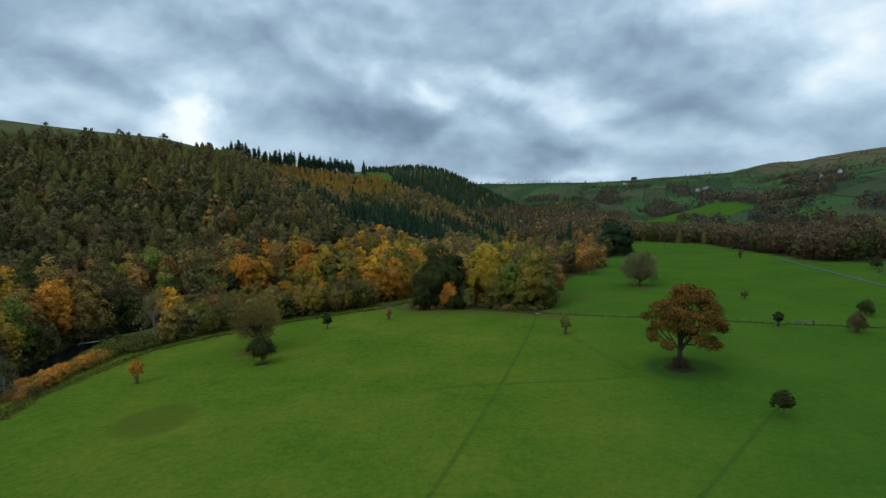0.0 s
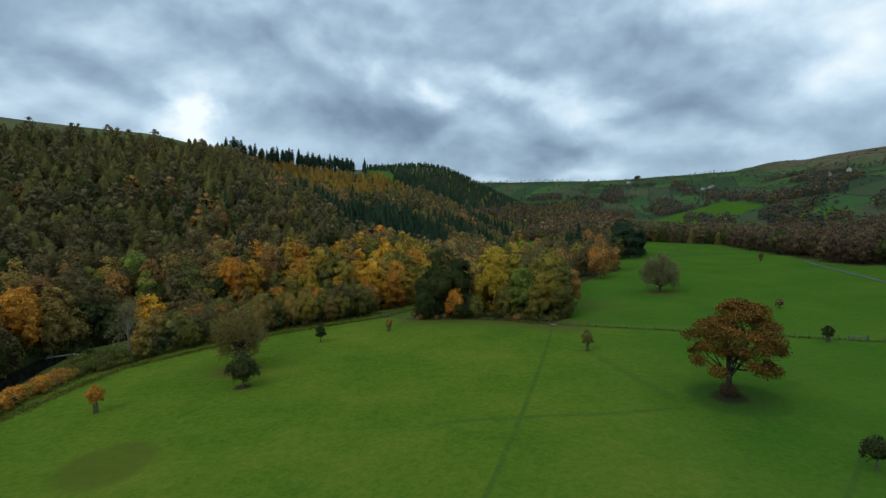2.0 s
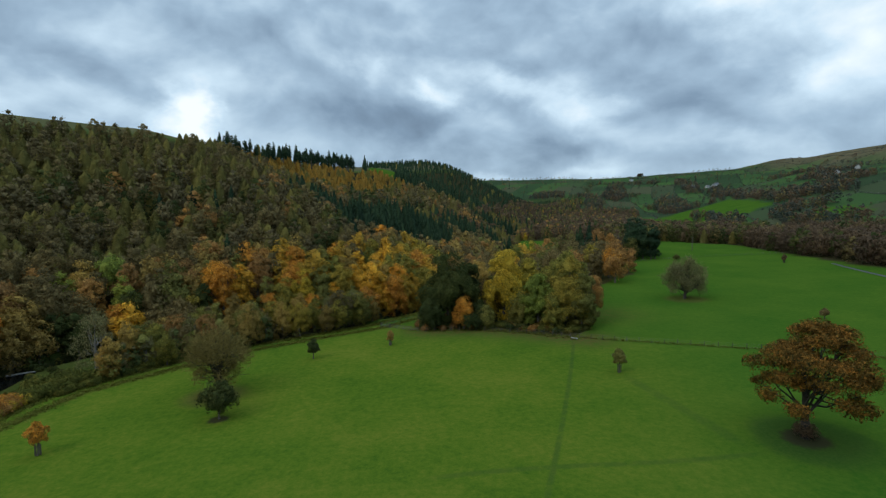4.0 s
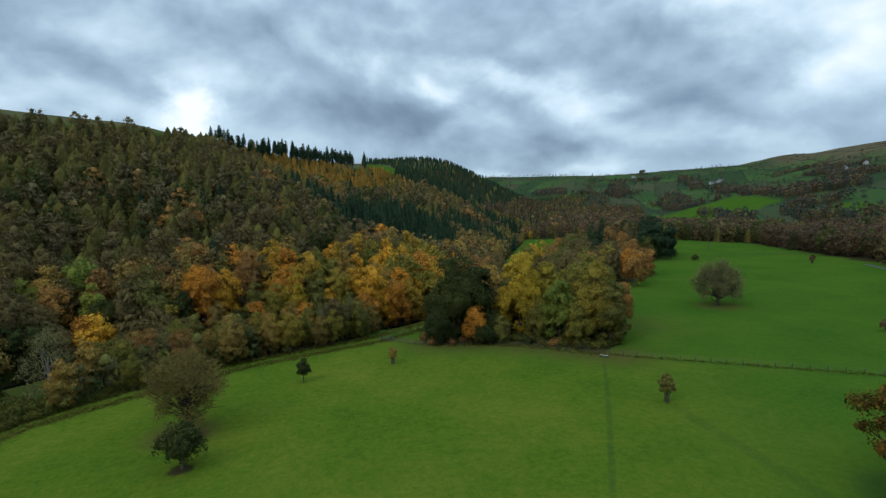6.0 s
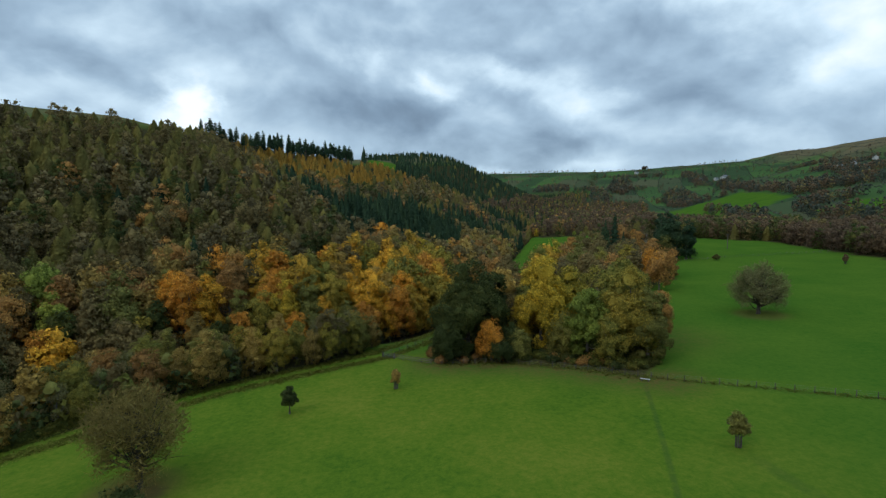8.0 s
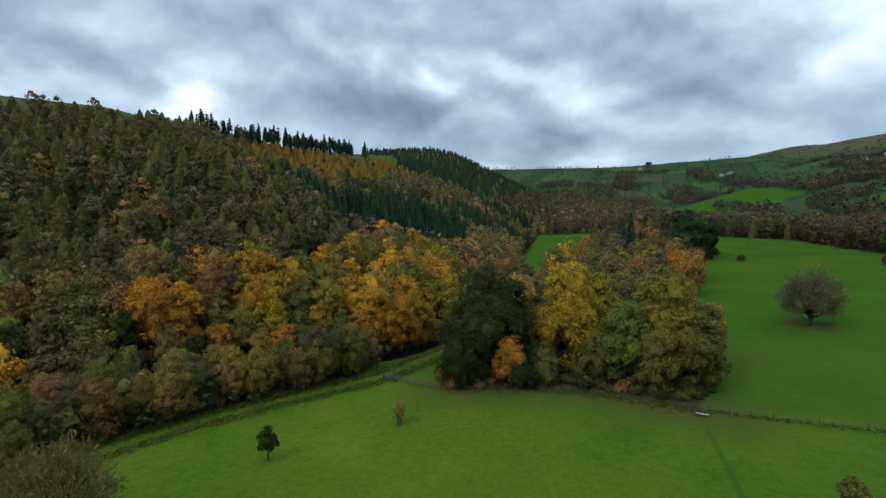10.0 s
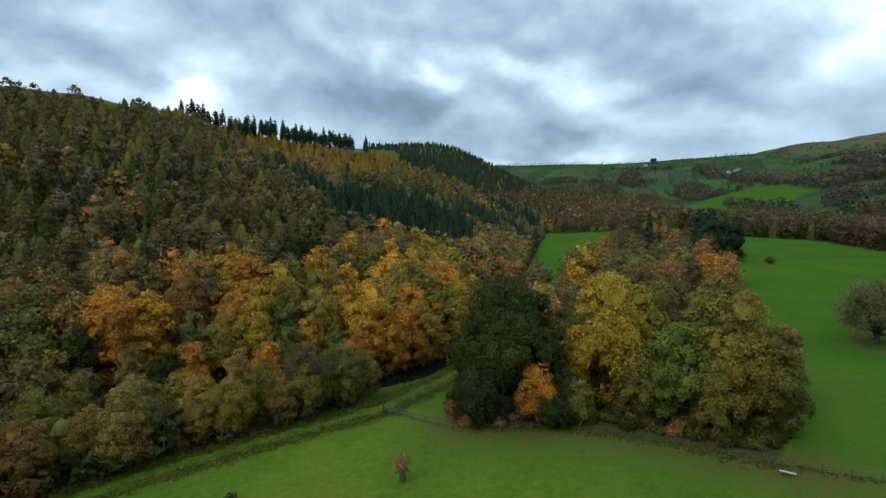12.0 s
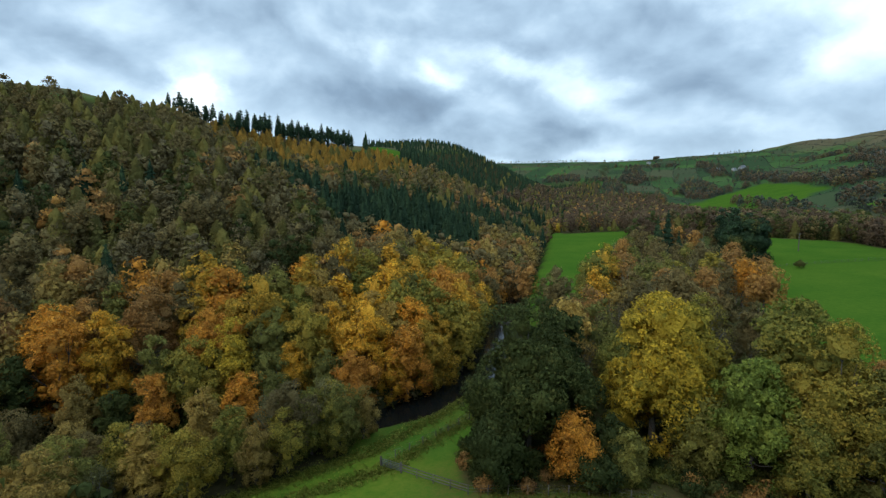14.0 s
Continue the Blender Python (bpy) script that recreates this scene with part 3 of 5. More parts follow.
def ribbon(name, line, width, lift, mat, label, category):
    """A narrow surface draped along a line of the plan."""
    verts, faces = [], []
    dense = []
    for (ax, ay), (bx, by) in zip(line[:-1], line[1:]):
        steps = max(2, int(math.hypot(bx - ax, by - ay) / 3))
        dense.extend((ax + (bx - ax) * k / steps, ay + (by - ay) * k / steps) for k in range(steps))
    dense.append(line[-1])
    for n, (px, py) in enumerate(dense):
        bx, by = dense[min(n + 1, len(dense) - 1)]
        ax, ay = dense[max(n - 1, 0)]
        q = math.hypot(bx - ax, by - ay)
        for k in (-0.5, 0.0, 0.5):
            vx, vy = px - k * (by - ay) / q * width, py + k * (bx - ax) / q * width
            verts.append((vx, vy, height(vx, vy) + lift))
    for n in range(len(dense) - 1):
        for k in range(2):
            i = n * 3 + k
            faces.append((i, i + 3, i + 4, i + 1))
    me = raw_mesh(name, verts, faces, mat, smooth=True)
    return tagged(new(name, me), label, category, kind="structure")


build_ground()
build_water()
ribbon("road", LANE, 1.8, 0.12, TARMAC, "narrow pale grey lane across the pasture", "lane")


# ---- trees ----
def sphere_dirs(rng, n):
    v = rng.normal(size=(n, 3))
    return v / np.linalg.norm(v, axis=1, keepdims=True)


def flakes(rng, at, normal, size, long=1.0, dome=None):
    """Small leafy triangles at the places given, facing roughly along their normals; dome: the way out of the whole crown."""
    n = len(at)
    bough = normal / (np.linalg.norm(normal, axis=1, keepdims=True) + 1e-9)
    normal = bough + rng.normal(size=(n, 3)) * 0.42
    normal /= np.linalg.norm(normal, axis=1, keepdims=True)
    u = np.cross(normal, rng.normal(size=(n, 3)))
    u /= np.linalg.norm(u, axis=1, keepdims=True) + 1e-9
    v = np.cross(normal, u)
    s = (size * rng.uniform(0.6, 1.4, n))[:, None]
    a = at + u * s * long
    b = at - u * s * long * 0.6 + v * s * rng.uniform(0.6, 1.0, (n, 1))
    c = at - u * s * long * 0.5 - v * s * rng.uniform(0.6, 1.0, (n, 1))
    verts = np.stack([a, b, c], 1).reshape(-1, 3)
    soft = bough * 0.85 + normal * 0.25 if dome is None else dome * 0.6 + bough * 0.4 + normal * 0.15
    soft /= np.linalg.norm(soft, axis=1, keepdims=True) + 1e-9
    return verts, np.arange(3 * n).reshape(-1, 3), np.repeat(soft, 3, 0)


def joined(pieces):
    """Several meshes as one; each piece is verts, faces and, for leaves, their normals."""
    verts, faces, normals, run = [], [], [], 0
    leafy = any(len(p) == 3 for p in pieces)
    for p in pieces:
        v, f = p[0], p[1]
        verts.append(v), faces.append(f + run)
        run += len(v)
        if leafy:
            if len(p) == 3:
                normals.append(p[2])
            else:
                n = np.zeros_like(v)
                cut = np.cross(v[f[:, 1]] - v[f[:, 0]], v[f[:, 2]] - v[f[:, 0]])
                for k in range(3):
                    np.add.at(n, f[:, k], cut)
                normals.append(n / (np.linalg.norm(n, axis=1, keepdims=True) + 1e-9))
    whole = np.concatenate(verts), np.concatenate(faces)
    return whole + (np.concatenate(normals),) if leafy else whole


# domes of a crown, from the top down: height in the crown, reach, size, number
DOMES = {
    "full": [(0.82, 0.0, 0.50, 1), (0.66, 0.42, 0.42, 5), (0.44, 0.58, 0.40, 7), (0.24, 0.60, 0.38, 7), (0.06, 0.56, 0.36, 6)],
    "round": [(0.82, 0.0, 0.50, 1), (0.62, 0.46, 0.44, 6), (0.38, 0.58, 0.42, 7), (0.16, 0.48, 0.38, 5)],
    "stemmed": [(0.80, 0.0, 0.50, 1), (0.55, 0.45, 0.45, 4), (0.22, 0.42, 0.42, 4)],
    "spread": [(1.0, 0.0, 0.32, 1), (0.80, 0.33, 0.30, 6), (0.56, 0.60, 0.28, 9), (0.52, 0.30, 0.26, 4), (0.34, 0.80, 0.25, 10), (0.26, 0.45, 0.22, 3), (0.09, 0.82, 0.23, 8)],
    "column": [(0.86, 0.0, 0.50, 1), (0.66, 0.30, 0.60, 3), (0.40, 0.34, 0.66, 4), (0.12, 0.34, 0.66, 4)],
}


def lobes_of(rng, form, tall, wide):
    """Centres and radii of the leafy masses: several domes, each of a few boughs."""
    base = {"stemmed": 0.30, "full": 0.0, "round": 0.10, "spread": 0.25, "column": 0.04}[form] * tall
    r, c, rad = wide / 2, [], []
    for h, reach, size, n in DOMES[form]:
        start = rng.uniform(0, 6.28)
        for k in range(n):
            q = start + 6.2832 * k / n + rng.uniform(-0.35, 0.35)
            out = reach * r * rng.uniform(0.72, 1.18)
            s = size * r * rng.uniform(0.75, 1.2)
            dome = np.array([math.cos(q) * out, math.sin(q) * out, base + (tall - base) * (h + rng.uniform(-0.09, 0.07))])
            for _ in range(6):
                way = sphere_dirs(rng, 1)[0] + np.array([math.cos(q) * reach, math.sin(q) * reach, 0.45])
                way /= np.linalg.norm(way)
                c.append(dome + way * s * 0.55 * (np.array([1.2, 1.2, 0.45]) if form == "spread" else 1.0))
                rad.append(s * rng.uniform(0.5, 0.85))
    c, rad = np.array(c), np.array(rad)
    c[:, :2] -= (c[:, :2].max(0) + c[:, :2].min(0)) / 2
    low, top = (c[:, 2] - rad).min(), (c[:, 2] + rad).max()
    c[:, 2] = base + (c[:, 2] - low) * (tall - base) / (top - low)
    c[:, :2] *= r / np.percentile(np.hypot(c[:, 0], c[:, 1]) + rad, 92)
    return c, rad


ICO = bmesh.new()
bmesh.ops.create_icosphere(ICO, subdivisions=1, radius=1.0)
ICO_V, ICO_F = np.array([tuple(v.co) for v in ICO.verts]), np.array([[v.index for v in q.verts] for q in ICO.faces])
ICO.free()


def dome_ways(at, tall, wide):
    """The way out of a crown as one rounded mass."""
    out = (at - np.array([0, 0, tall * 0.42])) / np.array([wide / 2, wide / 2, tall / 2]) + np.array([0, 0, 0.15])
    return out / (np.linalg.norm(out, axis=1, keepdims=True) + 1e-6)


def clumps(rng, c, rad, n, grow, tall, wide):
    """Uneven leafy masses at n well-spread boughs."""
    n = min(n, len(c))
    chosen, far = [int(np.argmax(c[:, 2]))], np.full(len(c), 1e9)
    for _ in range(n - 1):
        far = np.minimum(far, np.linalg.norm(c - c[chosen[-1]], axis=1))
        chosen.append(int(np.argmax(far)))
    m, k = len(ICO_V), len(chosen)
    r = rad[chosen] * grow * rng.uniform(0.8, 1.2, k)
    ways = np.tile(ICO_V, (k, 1, 1))
    v = np.asarray(c)[chosen][:, None, :] + ways * (r[:, None] * rng.uniform(0.68, 1.28, (k, m)))[:, :, None]
    f = (ICO_F[None] + (np.arange(k) * m)[:, None, None]).reshape(-1, 3)
    v = v.reshape(-1, 3)
    soft = ways.reshape(-1, 3) * 0.5 + dome_ways(v, tall, wide) * 0.6
    return v, f, soft / (np.linalg.norm(soft, axis=1, keepdims=True) + 1e-6)


def boughs_within(rng, c, rad, centre):
    """Smaller rounded sprays over the outer side of each bough."""
    cc, rr = [], []
    for p, r in zip(c, rad):
        out = p - centre
        out = out / (np.linalg.norm(out) + 1e-6)
        for _ in range(5):
            way = sphere_dirs(rng, 1)[0] + out * 0.8 + np.array([0, 0, 0.35])
            cc.append(p + way / np.linalg.norm(way) * r * 0.72)
            rr.append(r * rng.uniform(0.32, 0.52))
    return np.array(cc), np.array(rr)


def leafy_crown(rng, form, tall, wide, leaves, size, cover=0.66, masses=0, grow=1.0, fine=False):
    """A crown of many small leaf sprays over uneven boughs, with shaded cores."""
    c, rad = lobes_of(rng, form, tall, wide)
    lumps = [clumps(rng, c, rad, masses, grow, tall, wide)] if masses else []
    if fine:
        c, rad = boughs_within(rng, c, rad, np.array([0, 0, tall * 0.4]))
    pick = rng.choice(len(c), leaves, p=rad ** 2 / (rad ** 2).sum())
    way = sphere_dirs(rng, leaves)
    centre = np.array([0, 0, tall * 0.45])
    out = c[pick] - centre
    out /= np.linalg.norm(out, axis=1, keepdims=True) + 1e-6
    way = way + out * 0.55 + np.array([0, 0, 0.25])
    way /= np.linalg.norm(way, axis=1, keepdims=True)
    flat = np.array([1.1, 1.1, 0.75]) if form == "spread" else np.ones(3)
    at = c[pick] + way * flat * (rad[pick] * (rng.uniform(0.75, 1.12, leaves) if fine else rng.uniform(0.6, 1.15, leaves)))[:, None]
    pieces = [flakes(rng, at, way, size, 1.0, dome_ways(at, tall, wide))] + lumps
    if cover > 0:
        # sprays deep inside the crown, which close it
        n = max(12, int(leaves * 0.22))
        deep = sphere_dirs(rng, n)
        low = (c[:, 2] - rad).min()
        deep = deep * (rng.uniform(0.45, 1.0, n) * cover)[:, None] * np.array([wide / 2, wide / 2, (tall - low) / 2]) + np.array([0, 0, (tall + low) / 2])
        pieces.append(flakes(rng, deep, deep - np.array([0, 0, (tall + low) / 2]), size * 1.7, 1.0, dome_ways(deep, tall, wide)))
    return joined(pieces)


def needle_crown(rng, tall, wide, leaves, size, core=0.55, base=0.08, power=0.85, k=7, heights=(0.2, 0.32, 0.46, 0.6, 0.74, 0.88)):
    """A conifer's crown: drooping boughs that shorten towards the tip."""
    h = base + (1 - base) * (1 - np.sqrt(rng.uniform(0, 1, leaves)) ** 1.1)
    tiers = 11
    tier = np.round(h * tiers) / tiers
    turn = rng.uniform(0, 6.2832, leaves)
    wave = 0.86 + 0.2 * np.sin(turn * 5 + tier * 40)
    edge = wide / 2 * np.clip(1 - (h - base) / (1 - base), 0.02, 1) ** power * wave
    r = edge * rng.uniform(0.55, 1.08, leaves)
    z = (0.55 * h + 0.45 * tier) * tall - r * 0.16
    at = np.stack([np.cos(turn) * r, np.sin(turn) * r, z], 1)
    way = np.stack([np.cos(turn), np.sin(turn), np.full(leaves, 0.75)], 1)
    pieces = [flakes(rng, at, way, size, 1.3)]
    if core:
        ring = np.arange(k) * 2 * math.pi / k
        rows = [(hh, max(0.03, (1 - (hh - base) / (1 - base)) ** power)) for hh in (base + 0.02, *[q for q in heights if q > base + 0.05], 1.0)]
        v, f = [], []
        for n, (hh, w) in enumerate(rows):
            for q in ring:
                r = wide / 2 * core * w * rng.uniform(0.72, 1.22)
                v.append((math.cos(q + n * 0.45) * r, math.sin(q + n * 0.45) * r, tall * (hh + rng.uniform(-0.02, 0.02))))
        v = np.array(v)
        for n in range(len(rows) - 1):
            for i in range(k):
                a, b = n * k + i, n * k + (i + 1) % k
                f += [(a, b, b + k), (a, b + k, a + k)]
        pieces.append((v, np.array(f)))
    return joined(pieces)


def twig_crown(rng, form, tall, wide, twigs, thick, leaves=0, size=0.2):
    """A crown nearly bare: fine twigs fanning out of the boughs, with a few last leaves."""
    c, rad = lobes_of(rng, form, tall, wide)
    pick = rng.choice(len(c), twigs, p=rad ** 2 / (rad ** 2).sum())
    way = sphere_dirs(rng, twigs) * 0.8
    out = c[pick] - np.array([0, 0, tall * 0.3])
    out /= np.linalg.norm(out, axis=1, keepdims=True) + 1e-6
    way = way * 1.3 + out * 0.7 + np.array([0, 0, 0.1])
    way /= np.linalg.norm(way, axis=1, keepdims=True)
    start = c[pick] + sphere_dirs(rng, twigs) * (rad[pick] * rng.uniform(0.2, 0.8, twigs))[:, None]
    side = np.cross(way, rng.normal(size=(twigs, 3)))
    side /= np.linalg.norm(side, axis=1, keepdims=True) + 1e-9
    run = (rad[pick] * rng.uniform(0.25, 0.55, twigs))[:, None]
    w = thick * rng.uniform(0.6, 1.4, (twigs, 1))
    bend = start + way * run * 0.55 + side * run * 0.08
    verts = np.stack([start - side * w, start + side * w, bend, start + way * run + rng.normal(size=(twigs, 3)) * 0.15], 1)
    base = np.arange(twigs)[:, None] * 4
    faces = np.concatenate([base + np.array([[0, 1, 2]]), base + np.array([[1, 3, 2]])])
    pieces = [(verts.reshape(-1, 3), faces)]
    if leaves:
        pick = rng.choice(len(c), leaves)
        way = sphere_dirs(rng, leaves)
        pieces.append(flakes(rng, c[pick] + way * (rad[pick] * rng.uniform(0.5, 1.1, leaves))[:, None], way, size))
    return joined(pieces)


def tube(path, radii, sides=7):
    """A tapered limb along a path."""
    path = np.asarray(path, float)
    verts, faces = [], []
    for n, p in enumerate(path):
        t = path[min(n + 1, len(path) - 1)] - path[max(n - 1, 0)]
        t /= np.linalg.norm(t) + 1e-9
        u = np.cross(t, (0.31, 0.95, 0.05))
        u /= np.linalg.norm(u) + 1e-9
        v = np.cross(t, u)
        for k in range(sides):
            q = 2 * math.pi * k / sides
            verts.append(p + radii[n] * (math.cos(q) * u + math.sin(q) * v))
    for n in range(len(path) - 1):
        for k in range(sides):
            a, b = n * sides + k, n * sides + (k + 1) % sides
            faces += [(a, b, b + sides), (a, b + sides, a + sides)]
    return np.array(verts), np.array(faces)


def trunk_and_limbs(rng, form, tall, wide, stem, limbs, low, seed):
    """A leaning, tapered stem with limbs that reach into the boughs."""
    lean = rng.uniform(-0.03, 0.03, 2) * tall
    top = tall * (0.9 if form in ("cone", "column") else 0.62)
    path = [(0, 0, -0.4), (0, 0, 0.3), (lean[0] * 0.3, lean[1] * 0.3, top * 0.35), (lean[0] * 0.8, lean[1] * 0.8, top * 0.7), (lean[0], lean[1], top)]
    pieces = [tube(path, [stem * 1.7, stem * 1.15, stem * 0.85, stem * 0.55, stem * 0.12])]
    if form != "cone":
        c, rad = lobes_of(np.random.default_rng(seed), form, tall, wide)
        order = rng.permutation(len(c) - 1)[:limbs]
        for n in order:
            h = rng.uniform(low, 0.55) * tall
            s = np.array([lean[0] * h / top, lean[1] * h / top, h])
            e = c[n]
            if e[2] < h * 0.8:
                s[2] = max(low * tall * 0.8, e[2] * 0.6)
            m1 = s + (e - s) * 0.35 + np.array([0, 0, -0.03 * tall]) + rng.normal(size=3) * 0.2
            m2 = s + (e - s) * 0.7 + rng.normal(size=3) * 0.3
            r = stem * rng.uniform(0.26, 0.46)
            pieces.append(tube([s, m1, m2, e], [r, r * 0.75, r * 0.45, r * 0.1], 5))
            for k in range(2):
                q = m2 + (e - m1) * 0.5 + rng.normal(size=3) * wide * 0.04
                pieces.append(tube([m2, (m2 + q) / 2 + rng.normal(size=3) * 0.2, q], [r * 0.4, r * 0.25, r * 0.06], 4))
    return joined(pieces)


LABELS = {
    "gold": "tall broadleaf tree in golden orange autumn leaf", "orange": "broadleaf tree in burnt orange autumn leaf",
    "rust": "broadleaf tree with dull rust-red leaves", "brown": "broadleaf tree with thinning brown leaves",
    "olive": "broadleaf tree with olive leaves turning brown", "yellow": "full-crowned tree in mustard yellow leaf",
    "green": "rounded tree still in mid-green leaf", "dark": "dense dark evergreen oak",
    "spruce": "tall dark blue-green conifer", "larch": "slender larch with yellow-green needles", "amber": "larch with amber autumn needles",
    "winter": "broadleaf tree with the last russet leaves", "umber": "broadleaf tree in dark umber leaf", "slate": "dark far hedgerow tree", "ochre": "full-crowned tree in dull ochre leaf", "bare": "grey-brown leafless tree with fine twigs", "pale": "pale grey-green leafless tree with fine twigs", "scrub": "mixed green and tan riverside tree",
}
PROTOTYPES = {}


def make_tree(name, species, form, tall, wide, leaves, size, seed, stem=None, limbs=7, cover=0.66, thin=0, bark=None, label="", low=0.2, masses=0, grow=1.0, fine=False):
    """One tree at the origin: an Empty with a trunk and a crown."""
    rng = np.random.default_rng(seed)
    root = empty(name, Matrix())
    stem = stem or tall * 0.022
    if form == "cone":
        crown = needle_crown(rng, tall, wide, leaves, size)
    elif species in ("bare", "pale") or thin:
        crown = twig_crown(rng, form, tall, wide, leaves, 0.035 if not thin else 0.022, thin, size)
    else:
        crown = leafy_crown(rng, form, tall, wide, leaves, size, cover, masses, grow, fine)
    under(new("crown", raw_mesh("crown", crown[0], crown[1], LEAF[species], normals=crown[2] if len(crown) == 3 else None)), root)
    v, f = trunk_and_limbs(np.random.default_rng(seed + 1), form, tall, wide, stem, limbs, low, seed)
    under(new("trunk", raw_mesh("trunk", v, f, bark or BARK, smooth=True)), root)
    return tagged(root, label or LABELS[species], "tree")


def planted(ob, x, y, turn, scale, group=""):
    """Sets the prototype itself the first time, and a copy from then on."""
    m = Matrix.Translation((x, y, height(x, y) - 0.1)) @ Matrix.Rotation(turn, 4, "Z")
    if not ob.get("set"):
        ob["set"] = 1
        ob.matrix_basis = m
        made = ob
    else:
        made = copy_thing(ob, m)
    made.scale = (scale * 1.0, scale * 1.0, scale)
    if group:
        tagged(made, group=group)
    return made


def tree_of(species, rng, fine=True):
    """A prototype of the species: one of three, made when first asked for; plainer for places further off."""
    n = int(rng.integers(0, 3))
    key = (species, n, fine)
    many = 1.0 if fine else 0.33
    big = 1.0 if fine else 1.55
    if key not in PROTOTYPES:
        seed = 100 + 10 * sorted(LEAF).index(species) + n
        if species == "spruce":
            ob = make_tree("conifer", species, "cone", 18, 6.2, int(4200 * many), 0.30 * big, seed)
        elif species in ("larch", "amber"):
            ob = make_tree("larch", species, "cone", 16, 6.5, int(3600 * many), 0.28 * big, seed)
        elif species in ("bare", "pale"):
            ob = make_tree("bare_tree", species, ("round", "full", "round")[n], 15, 10.5, int(3000 * many), 0.3, seed, limbs=12 if fine else 5, bark=PALE_BARK)
        else:
            form = ("full", "full", "round")[n]
            ob = make_tree("broadleaf_tree", species, form, 16, (10.5, 9.0, 12.0)[n], 6800 if fine else 1600, 0.22 if fine else 0.43, seed, cover=0.5, limbs=7 if fine else 2, masses=20 if fine else 12, grow=0.62, fine=fine)
        PROTOTYPES[key] = ob
    return PROTOTYPES[key]


# -- lone trees of the park --
def plant(ob, x, y, turn=0.0):
    ob.matrix_basis = Matrix.Translation((x, y, height(x, y) - 0.05)) @ Matrix.Rotation(turn, 4, "Z")
    return ob


plant(make_tree("oak_tree", "oak", "spread", 17.2, 15.2, 26000, 0.18, 11, stem=0.50, limbs=26, cover=0.0, low=0.17, bark=DARK_BARK,
                label="large spreading oak with rust-orange leaves in open pasture"), 56.6, 93.0, 0.6)
shoots = leafy_crown(np.random.default_rng(4), "full", 2.4, 3.2, 1500, 0.11, 0.5)
under(new("undergrowth", raw_mesh("undergrowth", shoots[0], shoots[1], LEAF["umber"], normals=shoots[2])), bpy.data.objects["oak_tree"])
plant(make_tree("bare_oak_tree", "dun", "round", 14.0, 14.4, 6500, 0.10, 12, stem=0.42, limbs=70, bark=DARK_BARK, thin=6000, low=0.14,
                label="nearly leafless spreading oak with fine brown twigs"), -34.2, 127.6, 0.2)
plant(make_tree("small_evergreen_tree", "dark", "round", 6.4, 6.2, 2600, 0.20, 13, stem=0.16, limbs=8,
                label="small round dark evergreen tree in the grass"), -30.0, 115.3)
plant(make_tree("parkland_tree", "pale", "round", 14.8, 16.0, 8000, 0.13, 14, stem=0.45, limbs=80, thin=8000, low=0.06, bark=DARK_BARK,
                label="wide grey-green leafless parkland tree"), 98.7, 190.8)
SAPLINGS = [(-52.7, 106.7, 5.2, 3.2, "orange", "young tree with bright orange leaves in a guard"),
            (-19.6, 147.3, 4.8, 3.0, "dark", "young dark green tree in the pasture"),
            (-1.7, 155.0, 3.9, 2.2, "brown", "thin young tree with sparse brown leaves"),
            (44.2, 124.3, 4.9, 3.2, "olive", "young upright tree with olive-brown leaves"),
            (57.9, 68.3, 4.1, 3.4, "dark", "small bushy dark tree in the pasture"),
            (98.9, 118.6, 3.8, 2.8, "dark", "small dark young tree beside the fence"),
            (110.4, 107.8, 5.4, 4.6, "winter", "young round tree with brown leaves"),
            (128.0, 122.7, 4.8, 4.2, "dark", "small round dark evergreen tree"),
            (116.2, 153.8, 3.0, 2.4, "winter", "small rusty bush-like tree among the grass"),
            (196.7, 264.0, 4.4, 2.6, "umber", "small upright rusty tree in far pasture"),
            (203.7, 190.9, 5.4, 5.0, "dark", "round dark tree beside the lane"),
            (159.2, 297.8, 3.4, 4.0, "dark", "low dark bush on the fence line")]
for n, (tx, ty, tall, wide, species, label) in enumerate(SAPLINGS):
    ob = make_tree("sapling", species, "stemmed" if wide < tall * 0.85 else "round", tall, wide, 1500, 0.17, 40 + n, stem=0.13, limbs=5, label=label, cover=0.7)
    plant(ob, tx, ty, n * 1.3)
    if n in (0, 2, 3, 5, 6, 9):
        bm = bmesh.new()
        for k in range(8):
            q = k * math.pi / 4
            box(bm, (0.10, 0.03, 1.7), Matrix.Translation((0.36 * math.cos(q), 0.36 * math.sin(q), 0.85)) @ Matrix.Rotation(q, 4, "Z"))
        for zz in (0.4, 1.3):
            bmesh.ops.create_cone(bm, segments=12, radius1=0.38, radius2=0.38, depth=0.06, matrix=Matrix.Translation((0, 0, zz)))
        part("tree_guard", bm, TIMBER, ob, "slatted wooden tree guard")

